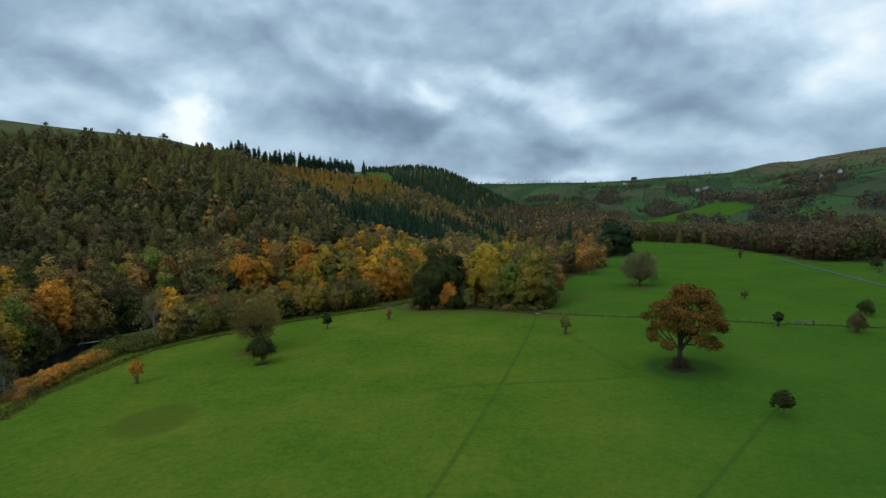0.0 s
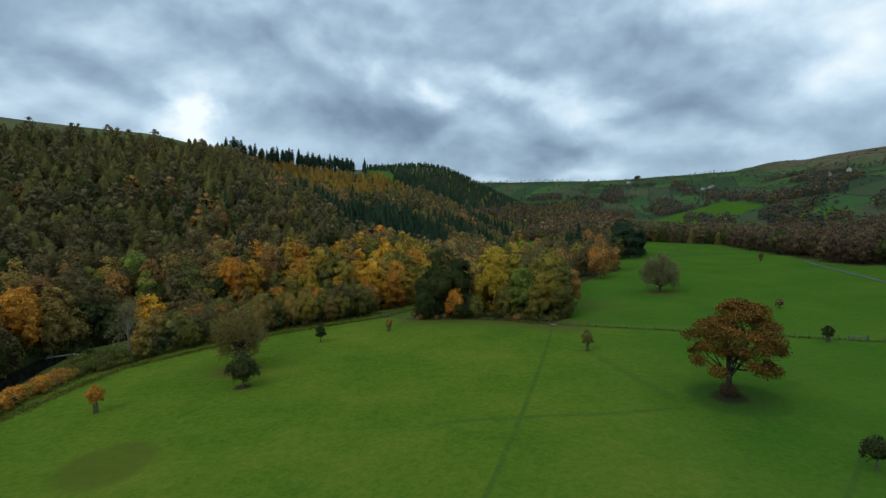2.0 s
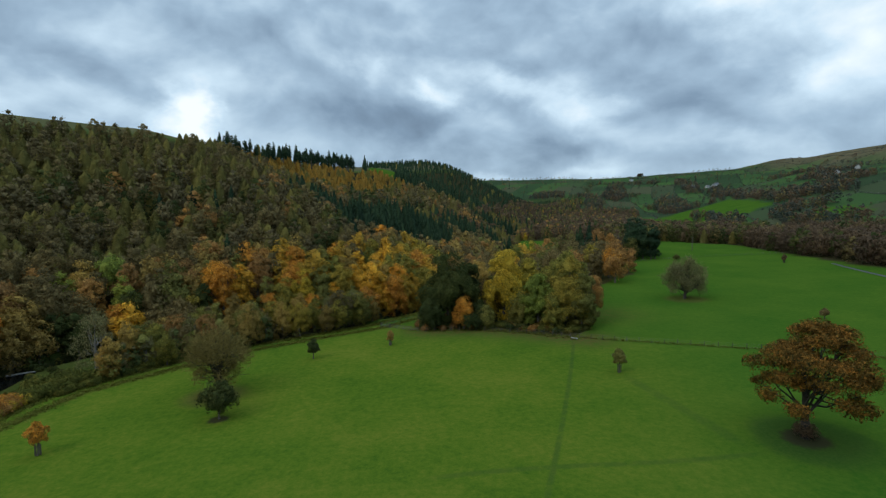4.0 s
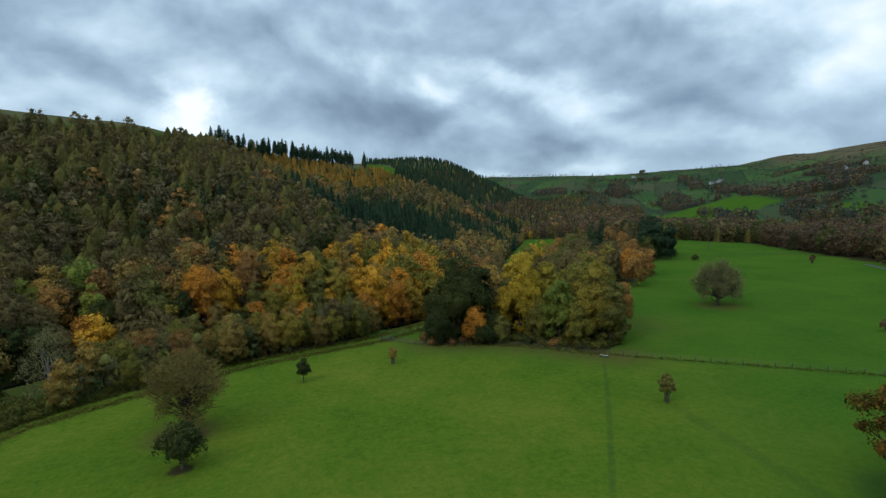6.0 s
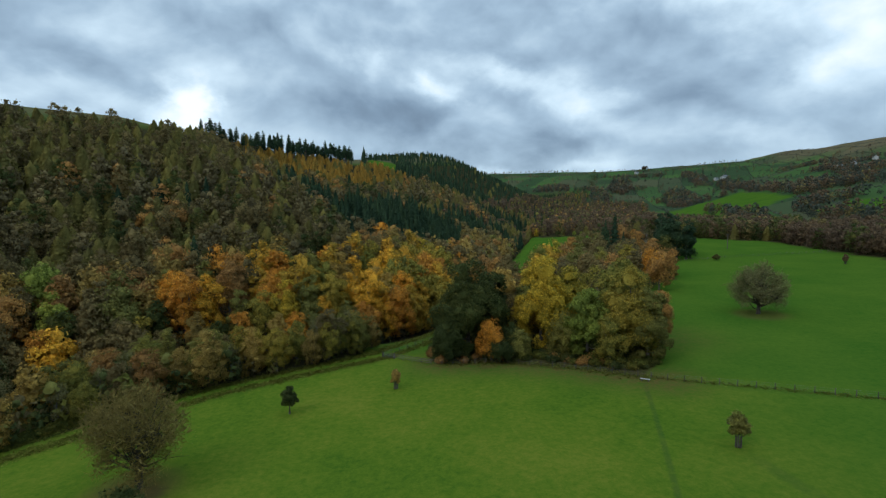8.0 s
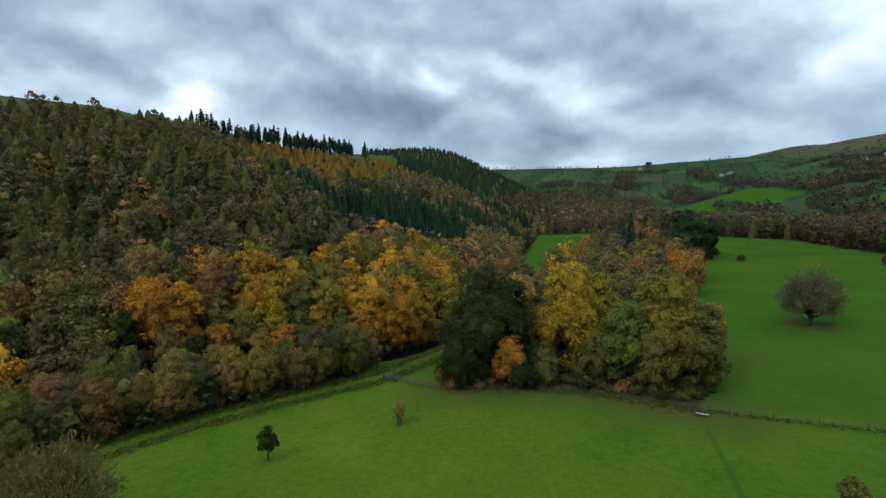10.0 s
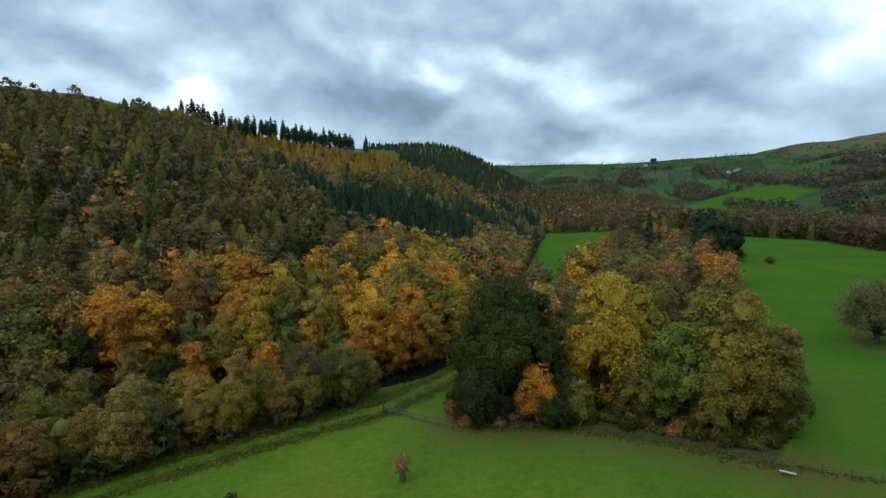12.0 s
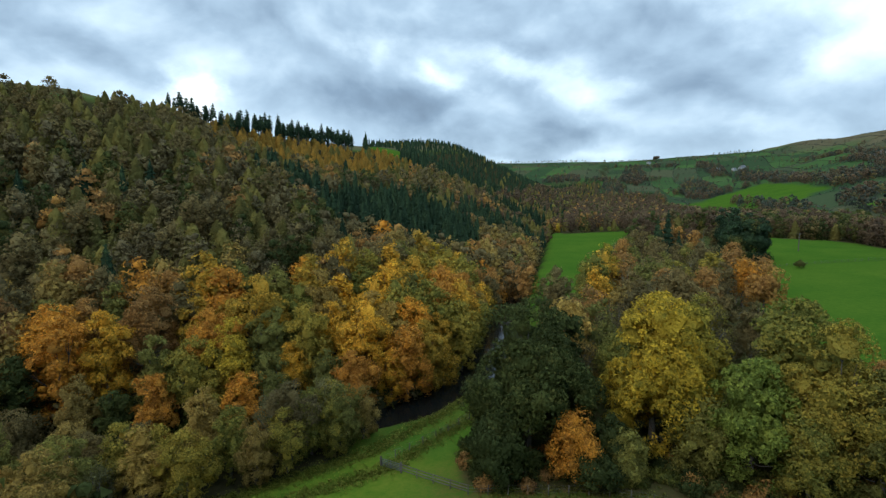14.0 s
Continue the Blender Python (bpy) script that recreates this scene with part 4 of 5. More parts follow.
# -- the clump at the fence corner and the belt behind it --
CLUMP_TREES = [("dark", "full", 20.0, 17.0, 15.0, 175, 24000, 0.224), ("orange", "full", 9.4, 6.8, 19.0, 168.2, 8000, 0.15), ("dark", "full", 8.0, 6.0, 23.4, 169.5, 6000, 0.15), ("yellow", "full", 20.5, 14.5, 32, 174.5, 22000, 0.224),
               ("green", "full", 14.5, 10.5, 39.5, 165.5, 15000, 0.206), ("ochre", "full", 18.8, 13.0, 47.0, 163.5, 22000, 0.18), ("olive", "full", 15.0, 8.6, 50.0, 159.5, 17000, 0.17),
               ("ochre", "full", 20.0, 13.5, 50, 172, 11000, 0.283), ("yellow", "full", 17.5, 11.0, 41, 180, 7000, 0.342), ("dark", "full", 17.0, 11.0, 22, 187, 7000, 0.342),
               ("brown", "full", 16.0, 10.5, 28, 196, 5000, 0.401), ("rust", "stemmed", 13.5, 7.0, 55.5, 165.5, 5000, 0.17), ("ochre", "full", 10.0, 7.0, 42.5, 160.5, 7000, 0.18), ("dark", "round", 5.0, 6.0, 20.5, 166.3, 4500, 0.16), ("olive", "full", 10.0, 8.0, 35.0, 168.5, 8000, 0.19), ("olive", "full", 6.5, 6.0, 25.0, 168.0, 6000, 0.177),
               ("dark", "full", 9.0, 8.0, 10.0, 170.0, 8000, 0.212)]
for n, (species, form, tall, wide, tx, ty, leaves, size) in enumerate(CLUMP_TREES):
    ob = make_tree("clump_tree", species, form, tall, wide, leaves, size, 70 + n, limbs=9, cover=0.55, masses=30, grow=0.6, fine=leaves > 10000)
    plant(ob, tx, ty, n * 0.9)
    tagged(ob, group="trees of the fenced clump")

rng = np.random.default_rng(5)
BELT_FILL = [(gx + rng.uniform(-1.5, 1.5), gy + rng.uniform(-1.5, 1.5)) for gx in range(8, 180, 8) for gy in range(186, 345, 8)]
BELT_FILL = [q for q in BELT_FILL if all(inside(CLUMP, np.array(q[0] + sx), np.array(q[1] + sy)) for sx, sy in ((3.5, 0), (-3.5, 0), (0, 3.5), (0, -3.5)))]
BELT = [("gold", 49, 238), ("yellow", 66, 272), ("gold", 57, 256), ("brown", 62, 224), ("rust", 66, 232), ("bare", 60, 206), ("bare", 70, 214), ("bare", 54, 196), ("bare", 68, 224),
        ("rust", 92, 234), ("orange", 95, 243), ("spruce", 112, 318), ("spruce", 121, 322), ("dark", 134, 303), ("rust", 138, 366), ("rust", 147, 374), ("umber", 154, 366), ("rust", 158, 384), ("umber", 141, 384), ("brown", 78, 262), ("olive", 80, 280), ("brown", 95, 262),
        ("bare", 100, 275), ("rust", 110, 272), ("bare", 88, 290), ("olive", 100, 305), ("brown", 112, 298), ("olive", 40, 208), ("bare", 46, 216), ("brown", 52, 226),
        ("brown", 34, 214), ("olive", 42, 230), ("bare", 76, 242), ("olive", 36, 198), ("brown", 46, 188), ("bare", 58, 184), ("rust", 106, 262), ("olive", 88, 318), ("bare", 110, 330)]
for tx, ty in BELT_FILL:
    if tx > 61 + (ty - 257) * 0.511 * (ty > 257) - 60 * (ty < 257) and all((tx - q[1]) ** 2 + (ty - q[2]) ** 2 > 30 for q in BELT) and not (tx > 112 and ty < 326):
        BELT.append((str(rng.choice(["winter", "bare", "olive", "rust", "pale", "ochre", "pale", "winter"])), tx, ty))
for species, tx, ty in BELT:
    species = "winter" if species == "brown" and rng.uniform() < 0.7 else species
    planted(tree_of(species, rng, ty < 208), tx + rng.uniform(-1.5, 1.5), ty + rng.uniform(-1.5, 1.5), rng.uniform(0, 6.28), rng.uniform(0.72, 1.08), "trees of the belt beside the pasture")
for tx, ty, scale in ((111, 321, 1.2), (119, 327, 1.35), (106, 313, 1.05)):
    planted(tree_of("spruce", rng, False), tx, ty, rng.uniform(0, 6.28), scale, "trees of the belt beside the pasture")
cypress = make_tree("cypress_tree", "spruce", "column", 24.0, 8.5, 2600, 0.42, 91, limbs=3, label="tall dense dark cypress at the pasture's edge")
for tx, ty, s in ((150, 309, 0.86), (153.5, 311, 0.8), (146, 311, 0.95), (138, 313, 0.96), (143, 317, 1.04), (148, 322, 1.0), (152, 328, 0.98), (145, 327, 1.0), (157, 334, 0.92)):
    planted(cypress, tx, ty, rng.uniform(0, 6.28), s, "dark conifers at the pasture's edge")

for species, tx, ty, s in (("yellow", 127, 508, 0.5), ("green", 158, 494, 0.3), ("green", 164, 493, 0.28), ("green", 170, 491, 0.26)):
    planted(tree_of(species, rng, False), tx, ty, 0.5, s, "small trees at the end of the narrow field")

# -- first rows of the riverside wood --
def riverside_species(x, y, d, rng):
    k = rng.uniform()
    if d < -6:
        return rng.choice(["olive", "ochre", "ochre", "brown", "winter", "olive", "pale", "ochre", "rust", "brown"])
    if -42 < x < 24 and y > 178:
        return rng.choice(["gold", "orange", "ochre", "brown", "olive", "yellow", "rust", "winter"], p=[0.32, 0.14, 0.18, 0.09, 0.09, 0.04, 0.08, 0.06])
    if x < -75:
        return rng.choice(["orange", "gold", "green", "rust", "brown", "winter", "dark"], p=[0.15, 0.06, 0.06, 0.15, 0.17, 0.27, 0.14])
    if d < 13:
        return rng.choice(["olive", "winter", "brown", "winter", "rust", "ochre", "winter", "dark"])
    return rng.choice(["rust", "brown", "olive", "winter", "orange", "gold"], p=[0.26, 0.17, 0.11, 0.34, 0.09, 0.03])


spots = []
rng = np.random.default_rng(8)
for n in range(9000):
    tx, ty = rng.uniform(-135, 40), rng.uniform(84, 275)
    d = float(river_side(tx, ty)[0])
    gap = 3.7 if d < 9 else 5.1
    near_bank = -40 < d < -6.5 and -64 < tx < -9 and float(np.interp(tx, (-66, -48, -37, -20, -6), (138, 154, 164.5, 173.5, 181))) < ty
    if ((5.6 if ty < 158 else 4.2) < d < 33 or near_bank) and all((tx - px) ** 2 + (ty - py) ** 2 > gap ** 2 for px, py, _ in spots):
        spots.append((tx, ty, d))
SPECIAL = [(-98, 152), (-101, 160), (-98, 138), (-100, 130), (-104, 146), (-55, 193), (-50, 196), (-59, 198), (-47, 203)]
spots = [s for s in spots if all((s[0] - q[0]) ** 2 + (s[1] - q[1]) ** 2 > 16 for q in SPECIAL)]
for tx, ty, d in spots:
    species = str(riverside_species(tx, ty, d, rng))
    scale = rng.uniform(0.44, 0.7) if d < -6 else rng.uniform(0.58, 0.92) if d < 9 else rng.uniform(0.78, 1.02)
    planted(tree_of(species, rng, -60 < tx and d < 24 and ty < 215), tx, ty, rng.uniform(0, 6.28), scale, "riverside woodland trees")
for species, tx, ty, s in (("orange", -98, 152, 1.1), ("orange", -101, 160, 1.0), ("green", -98, 138, 0.95), ("dark", -100, 130, 0.8), ("gold", -104, 146, 1.0), ("pale", -68, 148, 1.0), ("pale", -75.5, 103.5, 0.55),
                           ("olive", -10.5, 180.6, 0.62), ("brown", -7.6, 183.4, 0.5), ("pale", -13.0, 182.0, 0.72), ("winter", -17.0, 178.4, 0.7), ("ochre", -14.5, 180.0, 0.6), ("orange", -55, 193, 1.05), ("gold", -50, 196, 1.0), ("orange", -59, 198, 1.0), ("rust", -47, 203, 1.0)):
    spots.append((tx, ty, 0))
    planted(tree_of(species, rng, ty > 170 or species == "pale"), tx, ty, rng.uniform(0, 6.28), s, "riverside woodland trees")
NEAR_SPOTS = np.array([(px, py) for px, py, _ in spots])

# -- conifers along the crest --
def crest_pine(tall, wide, base, seed):
    """A slim conifer with a bare lower stem."""
    rng = np.random.default_rng(seed)
    root = empty("pine_tree", Matrix())
    v, f, vn = needle_crown(rng, tall, wide, 210, 0.40, 0.22, base, 0.35, 5, (0.55, 0.75, 0.9))
    under(new("crown", raw_mesh("crown", v, f, LEAF["spruce"], normals=vn)), root)
    v, f = tube([(0, 0, -0.5), (0.05, 0, tall * 0.4), (0.1, 0.05, tall * 0.92)], [0.24, 0.17, 0.04], 5)
    under(new("trunk", raw_mesh("trunk", v, f, BARK, smooth=True)), root)
    return tagged(root, "slim dark pine with a bare lower stem on the crest", "tree")


rng = np.random.default_rng(3)
pines = [crest_pine(11.5, 3.0, 0.40, 301), crest_pine(10.0, 2.5, 0.46, 302), crest_pine(12.0, 2.6, 0.50, 303), crest_pine(9.5, 3.0, 0.34, 304)]
marks = np.cumsum([0] + [math.dist(a, b) for a, b in zip(CREST_LINE[:-1], CREST_LINE[1:])])
for k in np.linspace(0, 1, 140):
    at = k * marks[-1] + rng.uniform(-2, 2)
    if 0.125 < k < 0.175 or 0.60 < k < 0.615 or 0.83 < k < 0.85:
        continue
    tx = float(np.interp(at, marks, [p[0] for p in CREST_LINE])) + rng.uniform(-3, 3)
    ty = float(np.interp(at, marks, [p[1] for p in CREST_LINE])) + rng.uniform(-4, 4)
    planted(pines[int(rng.integers(0, 4))], tx, ty, rng.uniform(0, 6.28), rng.uniform(1.0, 1.35) * (1.0 + 0.32 * k), "conifers along the crest")


# -- the woods of the hillside and the distance: past counting --
def template(species, n, lod):
    """A light tree crown for the woods."""
    rng = np.random.default_rng(700 + 31 * sorted(LEAF).index(species) + n)
    many, size, lumps = ((800, 0.40, 9), (330, 0.56, 6), (100, 0.85, 3), (40, 1.15, 1))[lod]
    rows, sides = ((0.2, 0.32, 0.46, 0.6, 0.74, 0.88), 7) if lod < 1 else ((0.3, 0.55, 0.8), 6) if lod < 2 else ((0.4, 0.7), 5)
    if species == "spruce":
        return needle_crown(rng, (15.5, 14.0, 16.5, 13.0)[n], (7.4, 8.0, 7.0, 7.6)[n], many, size * 0.8, 0.7, 0.05, 0.72, sides, rows)
    if species in ("larch", "amber"):
        return needle_crown(rng, (10.8, 12.2, 10.0, 11.4)[n], (8.2, 9.0, 8.6, 7.8)[n], int(many * 0.6), size * 1.05, 0.72, 0.02, 0.48, sides, rows)
    return leafy_crown(rng, ("round", "full")[n % 2], 13.5, (9.2, 8.2)[n % 2], many, size, 0, lumps, (0.68, 0.68, 0.75, 0.9)[lod])


TEMPLATES = {}


def scatter(name, species, at, lod, scales, rng, label, category="woodland"):
    """One object of many trees of a kind."""
    pieces_v, pieces_f, pieces_n, tints, evens, run = [], [], [], [], [], 0
    kinds = rng.integers(0, 4, len(at))
    z = ground_height(at[:, 0], at[:, 1])
    for n, (x, y) in enumerate(at):
        key = (species, int(kinds[n]), int(lod[n]))
        if key not in TEMPLATES:
            TEMPLATES[key] = template(*key)
        v, f, vn = TEMPLATES[key]
        q, s = rng.uniform(0, 6.2832), scales[n]
        ca, sa = math.cos(q) * s * rng.uniform(0.9, 1.12), math.sin(q) * s
        w = np.empty_like(v)
        w[:, 0], w[:, 1], w[:, 2] = v[:, 0] * ca - v[:, 1] * sa + x, v[:, 0] * sa + v[:, 1] * ca + y, v[:, 2] * s + z[n] - 0.6
        cq, sq = math.cos(q), math.sin(q)
        pieces_n.append(np.stack([vn[:, 0] * cq - vn[:, 1] * sq, vn[:, 0] * sq + vn[:, 1] * cq, vn[:, 2]], 1))
        pieces_v.append(w), pieces_f.append(f + run), tints.append(np.full(len(v), rng.uniform(), np.float32)), evens.append(np.full(len(v), (0.0, 0.4, 0.75, 0.85)[int(lod[n])], np.float32))
        run += len(v)
    if not pieces_v:
        return
    me = raw_mesh(name, np.concatenate(pieces_v), np.concatenate(pieces_f), LEAF[species], normals=np.concatenate(pieces_n))
    me.attributes.new("tint", "FLOAT", "POINT").data.foreach_set("value", np.concatenate(tints))
    me.attributes.new("even", "FLOAT", "POINT").data.foreach_set("value", np.concatenate(evens))
    tagged(new(name, me), label, category, kind="stuff")


def spread(rng, x0, x1, y0, y1, gap):
    """Jittered grid of places."""
    x, y = np.meshgrid(np.arange(x0, x1, gap), np.arange(y0, y1, gap))
    x = x + (np.arange(x.shape[0]) % 2)[:, None] * gap / 2
    p = np.stack([x.ravel(), y.ravel()], 1)
    return p + rng.uniform(-0.42, 0.42, p.shape) * gap


WOODS = {
    "gold": "golden autumn broadleaf trees of the wooded valley side", "orange": "orange autumn broadleaf trees of the wooded valley side",
    "rust": "rust-brown broadleaf trees of the wooded valley side", "brown": "dull brown broadleaf trees of the wooded valley side",
    "olive": "olive broadleaf trees of the wooded valley side", "green": "green broadleaf trees of the wooded valley side",
    "bare": "grey leafless trees of the wooded valley side", "larch": "yellow-green larches of the hillside plantation",
    "amber": "amber larches below the crest", "spruce": "dark conifer plantation on the valley side", "dark": "dark evergreen trees of the valley woods",
    "yellow": "yellowing trees of the valley woods", "winter": "russet-brown trees with thin leaves on the wooded valley side", "umber": "dark umber broadleaf trees of the wooded valley side", "ochre": "ochre broadleaf trees of the wooded valley side",
}


def hillside():
    rng = np.random.default_rng(21)
    p = np.concatenate([spread(rng, -330, 80, 60, 430, 5.5), spread(rng, -200, 180, 430, 700, 7.5), spread(rng, -160, 520, 700, 1420, 9.5)])
    d, along = river_side(p[:, 0], p[:, 1])
    edge = np.where(p[:, 1] > 640, 300, 180) + 6 * waves(p[:, 0], p[:, 1], 30)
    keep = (d > np.where(p[:, 1] > 262, np.where((p[:, 1] > 285) & (p[:, 1] < 500), -4, -9), 8)) & (d < edge) & ~((p[:, 1] > 560) & (p[:, 0] < -40) & (d > 168))
    near = np.zeros(len(p), bool)
    zone = (d < 35) & (p[:, 1] < 277)
    for n in np.nonzero(zone & keep)[0]:
        near[n] = ((NEAR_SPOTS - p[n]) ** 2).sum(1).min() < 26
    keep &= ~near & ~(zone & (d < 10)) & ~inside(RIDGE_FIELD, p[:, 0], p[:, 1])
    p, d = p[keep], d[keep]
    x, y = p.T
    k = rng.uniform(size=len(p))
    drift = waves(x, y, 22, 1)
    kind = np.full(len(p), "brown", dtype=object)

    def share(mask, table):
        """Deals kinds within a mask by their shares, in drifts."""
        q = np.clip(k[mask] * 0.8 + 0.2 * (drift[mask] * 0.5 + 0.5), 0, 0.999)
        names, cuts = list(table), np.cumsum(list(table.values()))
        kind[mask] = np.array(names, dtype=object)[np.searchsorted(cuts / cuts[-1], q)]

    low = d < 34 + 6 * drift
    share(low, {"winter": 0.36, "bare": 0.12, "olive": 0.08, "brown": 0.14, "rust": 0.22, "orange": 0.06, "spruce": 0.02})
    share(~low, {"winter": 0.27, "bare": 0.18, "larch": 0.33, "dark": 0.07, "rust": 0.05, "spruce": 0.10})
    share((d < 40) & (x > -55) & (y > 175) & (y < 300), {"rust": 0.24, "bare": 0.20, "winter": 0.17, "brown": 0.15, "orange": 0.12, "gold": 0.04, "olive": 0.08})
    upper = (d > 110 + 10 * drift) & (y < 420)
    share(upper, {"larch": 0.60, "winter": 0.24, "bare": 0.16})
    stand = inside(AMBER_STAND, x, y)
    share(stand, {"amber": 0.86, "larch": 0.14})
    stand = inside(SPRUCE_STAND, x, y)
    share(stand, {"spruce": 0.95, "larch": 0.05})
    streak = inside([(-58, 326), (-50, 314), (-30, 300), (-24, 312), (-40, 330), (-50, 345)], x, y) | inside([(-90, 272), (-80, 262), (-72, 256), (-70, 264), (-82, 278)], x, y)
    share(streak, {"spruce": 0.8, "larch": 0.2})
    valley = (y > 400) & (d < 70) & ~inside(SPRUCE_STAND, x, y)
    patch = waves(x, y, 34, 6)
    share(valley, {"umber": 0.42, "rust": 0.12, "winter": 0.34, "larch": 0.12})
    share(valley & (patch > 0.22), {"spruce": 0.8, "larch": 0.2})
    share(valley & (patch < -0.15), {"larch": 0.78, "winter": 0.22})
    share(inside([(34, 396), (62, 400), (72, 446), (56, 462), (38, 436)], x, y), {"spruce": 0.85, "larch": 0.15})
    beyond = y > 640
    share(beyond & (d > 72), {"spruce": 0.88, "larch": 0.12})
    share(beyond & (d <= 72), {"larch": 0.24, "spruce": 0.2, "umber": 0.36, "amber": 0.08, "olive": 0.12})
    lod = np.where((y < 262) & (d < 80), 0, np.where(y < 430, 1, np.where(y < 640, 2, 3)))
    size = rng.uniform(0.72, 1.12, len(p)) * np.where(y > 700, np.where(kind == "spruce", 0.62, 0.85), 1.0) * np.where((d > 140) & (y < 420), 0.8, 1.0) * np.where(kind == "amber", 0.68, 1.0)
    for species in WOODS:
        m = kind == species
        scatter("hillside_wood", species, p[m], lod[m], size[m], rng, WOODS[species])


def valley_woods():
    """Woods across the pasture, at the valley's end and along the hedges of the small fields."""
    rng = np.random.default_rng(33)
    p = np.concatenate([spread(rng, 200, 440, 110, 520, 6.5), spread(rng, 100, 660, 430, 860, 9.0), spread(rng, 200, 660, 860, 1340, 13)])
    x, y = p.T
    in_right, in_far = inside(RIGHT_WOOD, x, y), inside(FAR_WOOD, x, y)
    in_belt = inside(CLUMP, x, y) & (y > 325)
    p, m = p[in_right | in_far | in_belt], in_right[in_right | in_far | in_belt]
    k = rng.uniform(size=len(p))
    kinds = np.where(m, np.where(k < 0.74, "umber", np.where(k < 0.86, "winter", "dark")),
                     np.where(p[:, 1] < 470, np.where(k < 0.40, "dark", np.where(k < 0.50, "larch", np.where(k < 0.82, "umber", "winter"))), np.where(k < 0.62, "umber", np.where(k < 0.68, "rust", np.where(k < 0.76, "larch", np.where(k < 0.90, "dark", "winter"))))))
    lod = np.where(p[:, 1] < 420, 1, 2)
    for species in ("rust", "winter", "larch", "dark", "umber"):
        s = kinds == species
        scatter("valley_wood", species, p[s], lod[s], rng.uniform(0.85, 1.15, s.sum()) * np.where(inside(CLUMP, *p[s].T), 1.3, 1.0), rng, "distant " + WOODS[species].replace("on the wooded valley side", "in the valley bottom").replace("wooded valley side", "valley bottom"))
    # hedges and copses of the farmed hill
    spots = []
    for row in range(0, 11):
        for a in np.arange(-350, 2000, 8.0):
            if rng.uniform() < 0.26:
                spots.append((a + rng.uniform(-3, 3), row * FIELD_ROW + rng.uniform(-3, 3), rng.uniform(0.15, 0.48)))
        shift = (row * 0.618) % 1.0
        for col in range(-3, 17):
            a = (col - shift) * FIELD_LENGTH
            for e in np.arange(row * FIELD_ROW, (row + 1) * FIELD_ROW, 7.0):
                if rng.uniform() < 0.4:
                    spots.append((a + rng.uniform(-3, 3), e, rng.uniform(0.15, 0.48)))
    spots = np.array(spots)
    spots[:, 0], spots[:, 1] = unbent(spots[:, 0], spots[:, 1])
    spots = [tuple(s) for s in spots]
    for a0, e0, ra, re, n in COPSES:
        for _ in range(n):
            q, r = rng.uniform(0, 6.28), math.sqrt(rng.uniform())
            spots.append((a0 + ra * r * math.cos(q), e0 + re * r * math.sin(q), rng.uniform(0.7, 1.1)))
    for e in np.arange(-900, 900, 11.0):
        for a in (1700, 1790, 1850):
            if rng.uniform() < 0.22:
                spots.append((a + rng.uniform(-14, 14), e + rng.uniform(-4, 4), rng.uniform(0.35, 0.9)))
    # long woods on the farmed hill
    for (ax, ay), (bx, by), wide, n in STRIPS:
        for k in rng.uniform(0, 1, n):
            wx, wy = ax + (bx - ax) * k + rng.normal() * wide, ay + (by - ay) * k + rng.normal() * wide
            spots.append(((wx - 200) * 0.42 + (wy - 342) * 0.907, (wx - 200) * 0.907 - (wy - 342) * 0.42, rng.uniform(0.7, 1.15)))
    # ridge that closes the valley
    for row in range(11):
        for e in np.arange(-700, 700, 9.0):
            if rng.uniform() < 0.55 + 0.3 * math.sin(e / 47 + row * 2.1):
                spots.append((880 + row * 92 + 30 * math.sin(e / 90 + row) + rng.normal() * 9, e, rng.uniform(0.3, 1.0)))
    spots = np.array(spots)
    a, e = spots[:, 0], spots[:, 1]
    p = np.stack([200 + a * 0.42 + e * 0.907, 342 + a * 0.907 - e * 0.42], 1)
    d, _ = river_side(p[:, 0], p[:, 1])
    keep = ((d < -12) | (p[:, 1] > 1450)) & ~inside(RIGHT_WOOD, *p.T) & ~inside(FAR_WOOD, *p.T) & ~inside(MEADOWS[0], *p.T) & ~inside(MEADOWS[1], *p.T) & ((e > 60) | (a > 620)) & (p[:, 1] > 60) & (e < 560)
    p, size = p[keep], spots[keep, 2]
    k = rng.uniform(size=len(p))
    kinds = np.where(k < 0.42, "umber", np.where(k < 0.5, "winter", "slate"))
    for species in ("umber", "winter", "slate"):
        s = kinds == species
        scatter("hedgerow_trees", species, p[s], np.full(s.sum(), 3), size[s], rng, "distant hedgerow trees and copses between small fields", "hedgerow")


def unbent(a, e):
    """From the straight plan of the fields to the bent one on the ground."""
    a, e = np.asarray(a, float), np.asarray(e, float)
    u, v = a.copy(), e.copy()
    for _ in range(8):
        u, v = a - 34 * np.sin(v / 70), e - 20 * np.sin(u / 150)
    return u, v


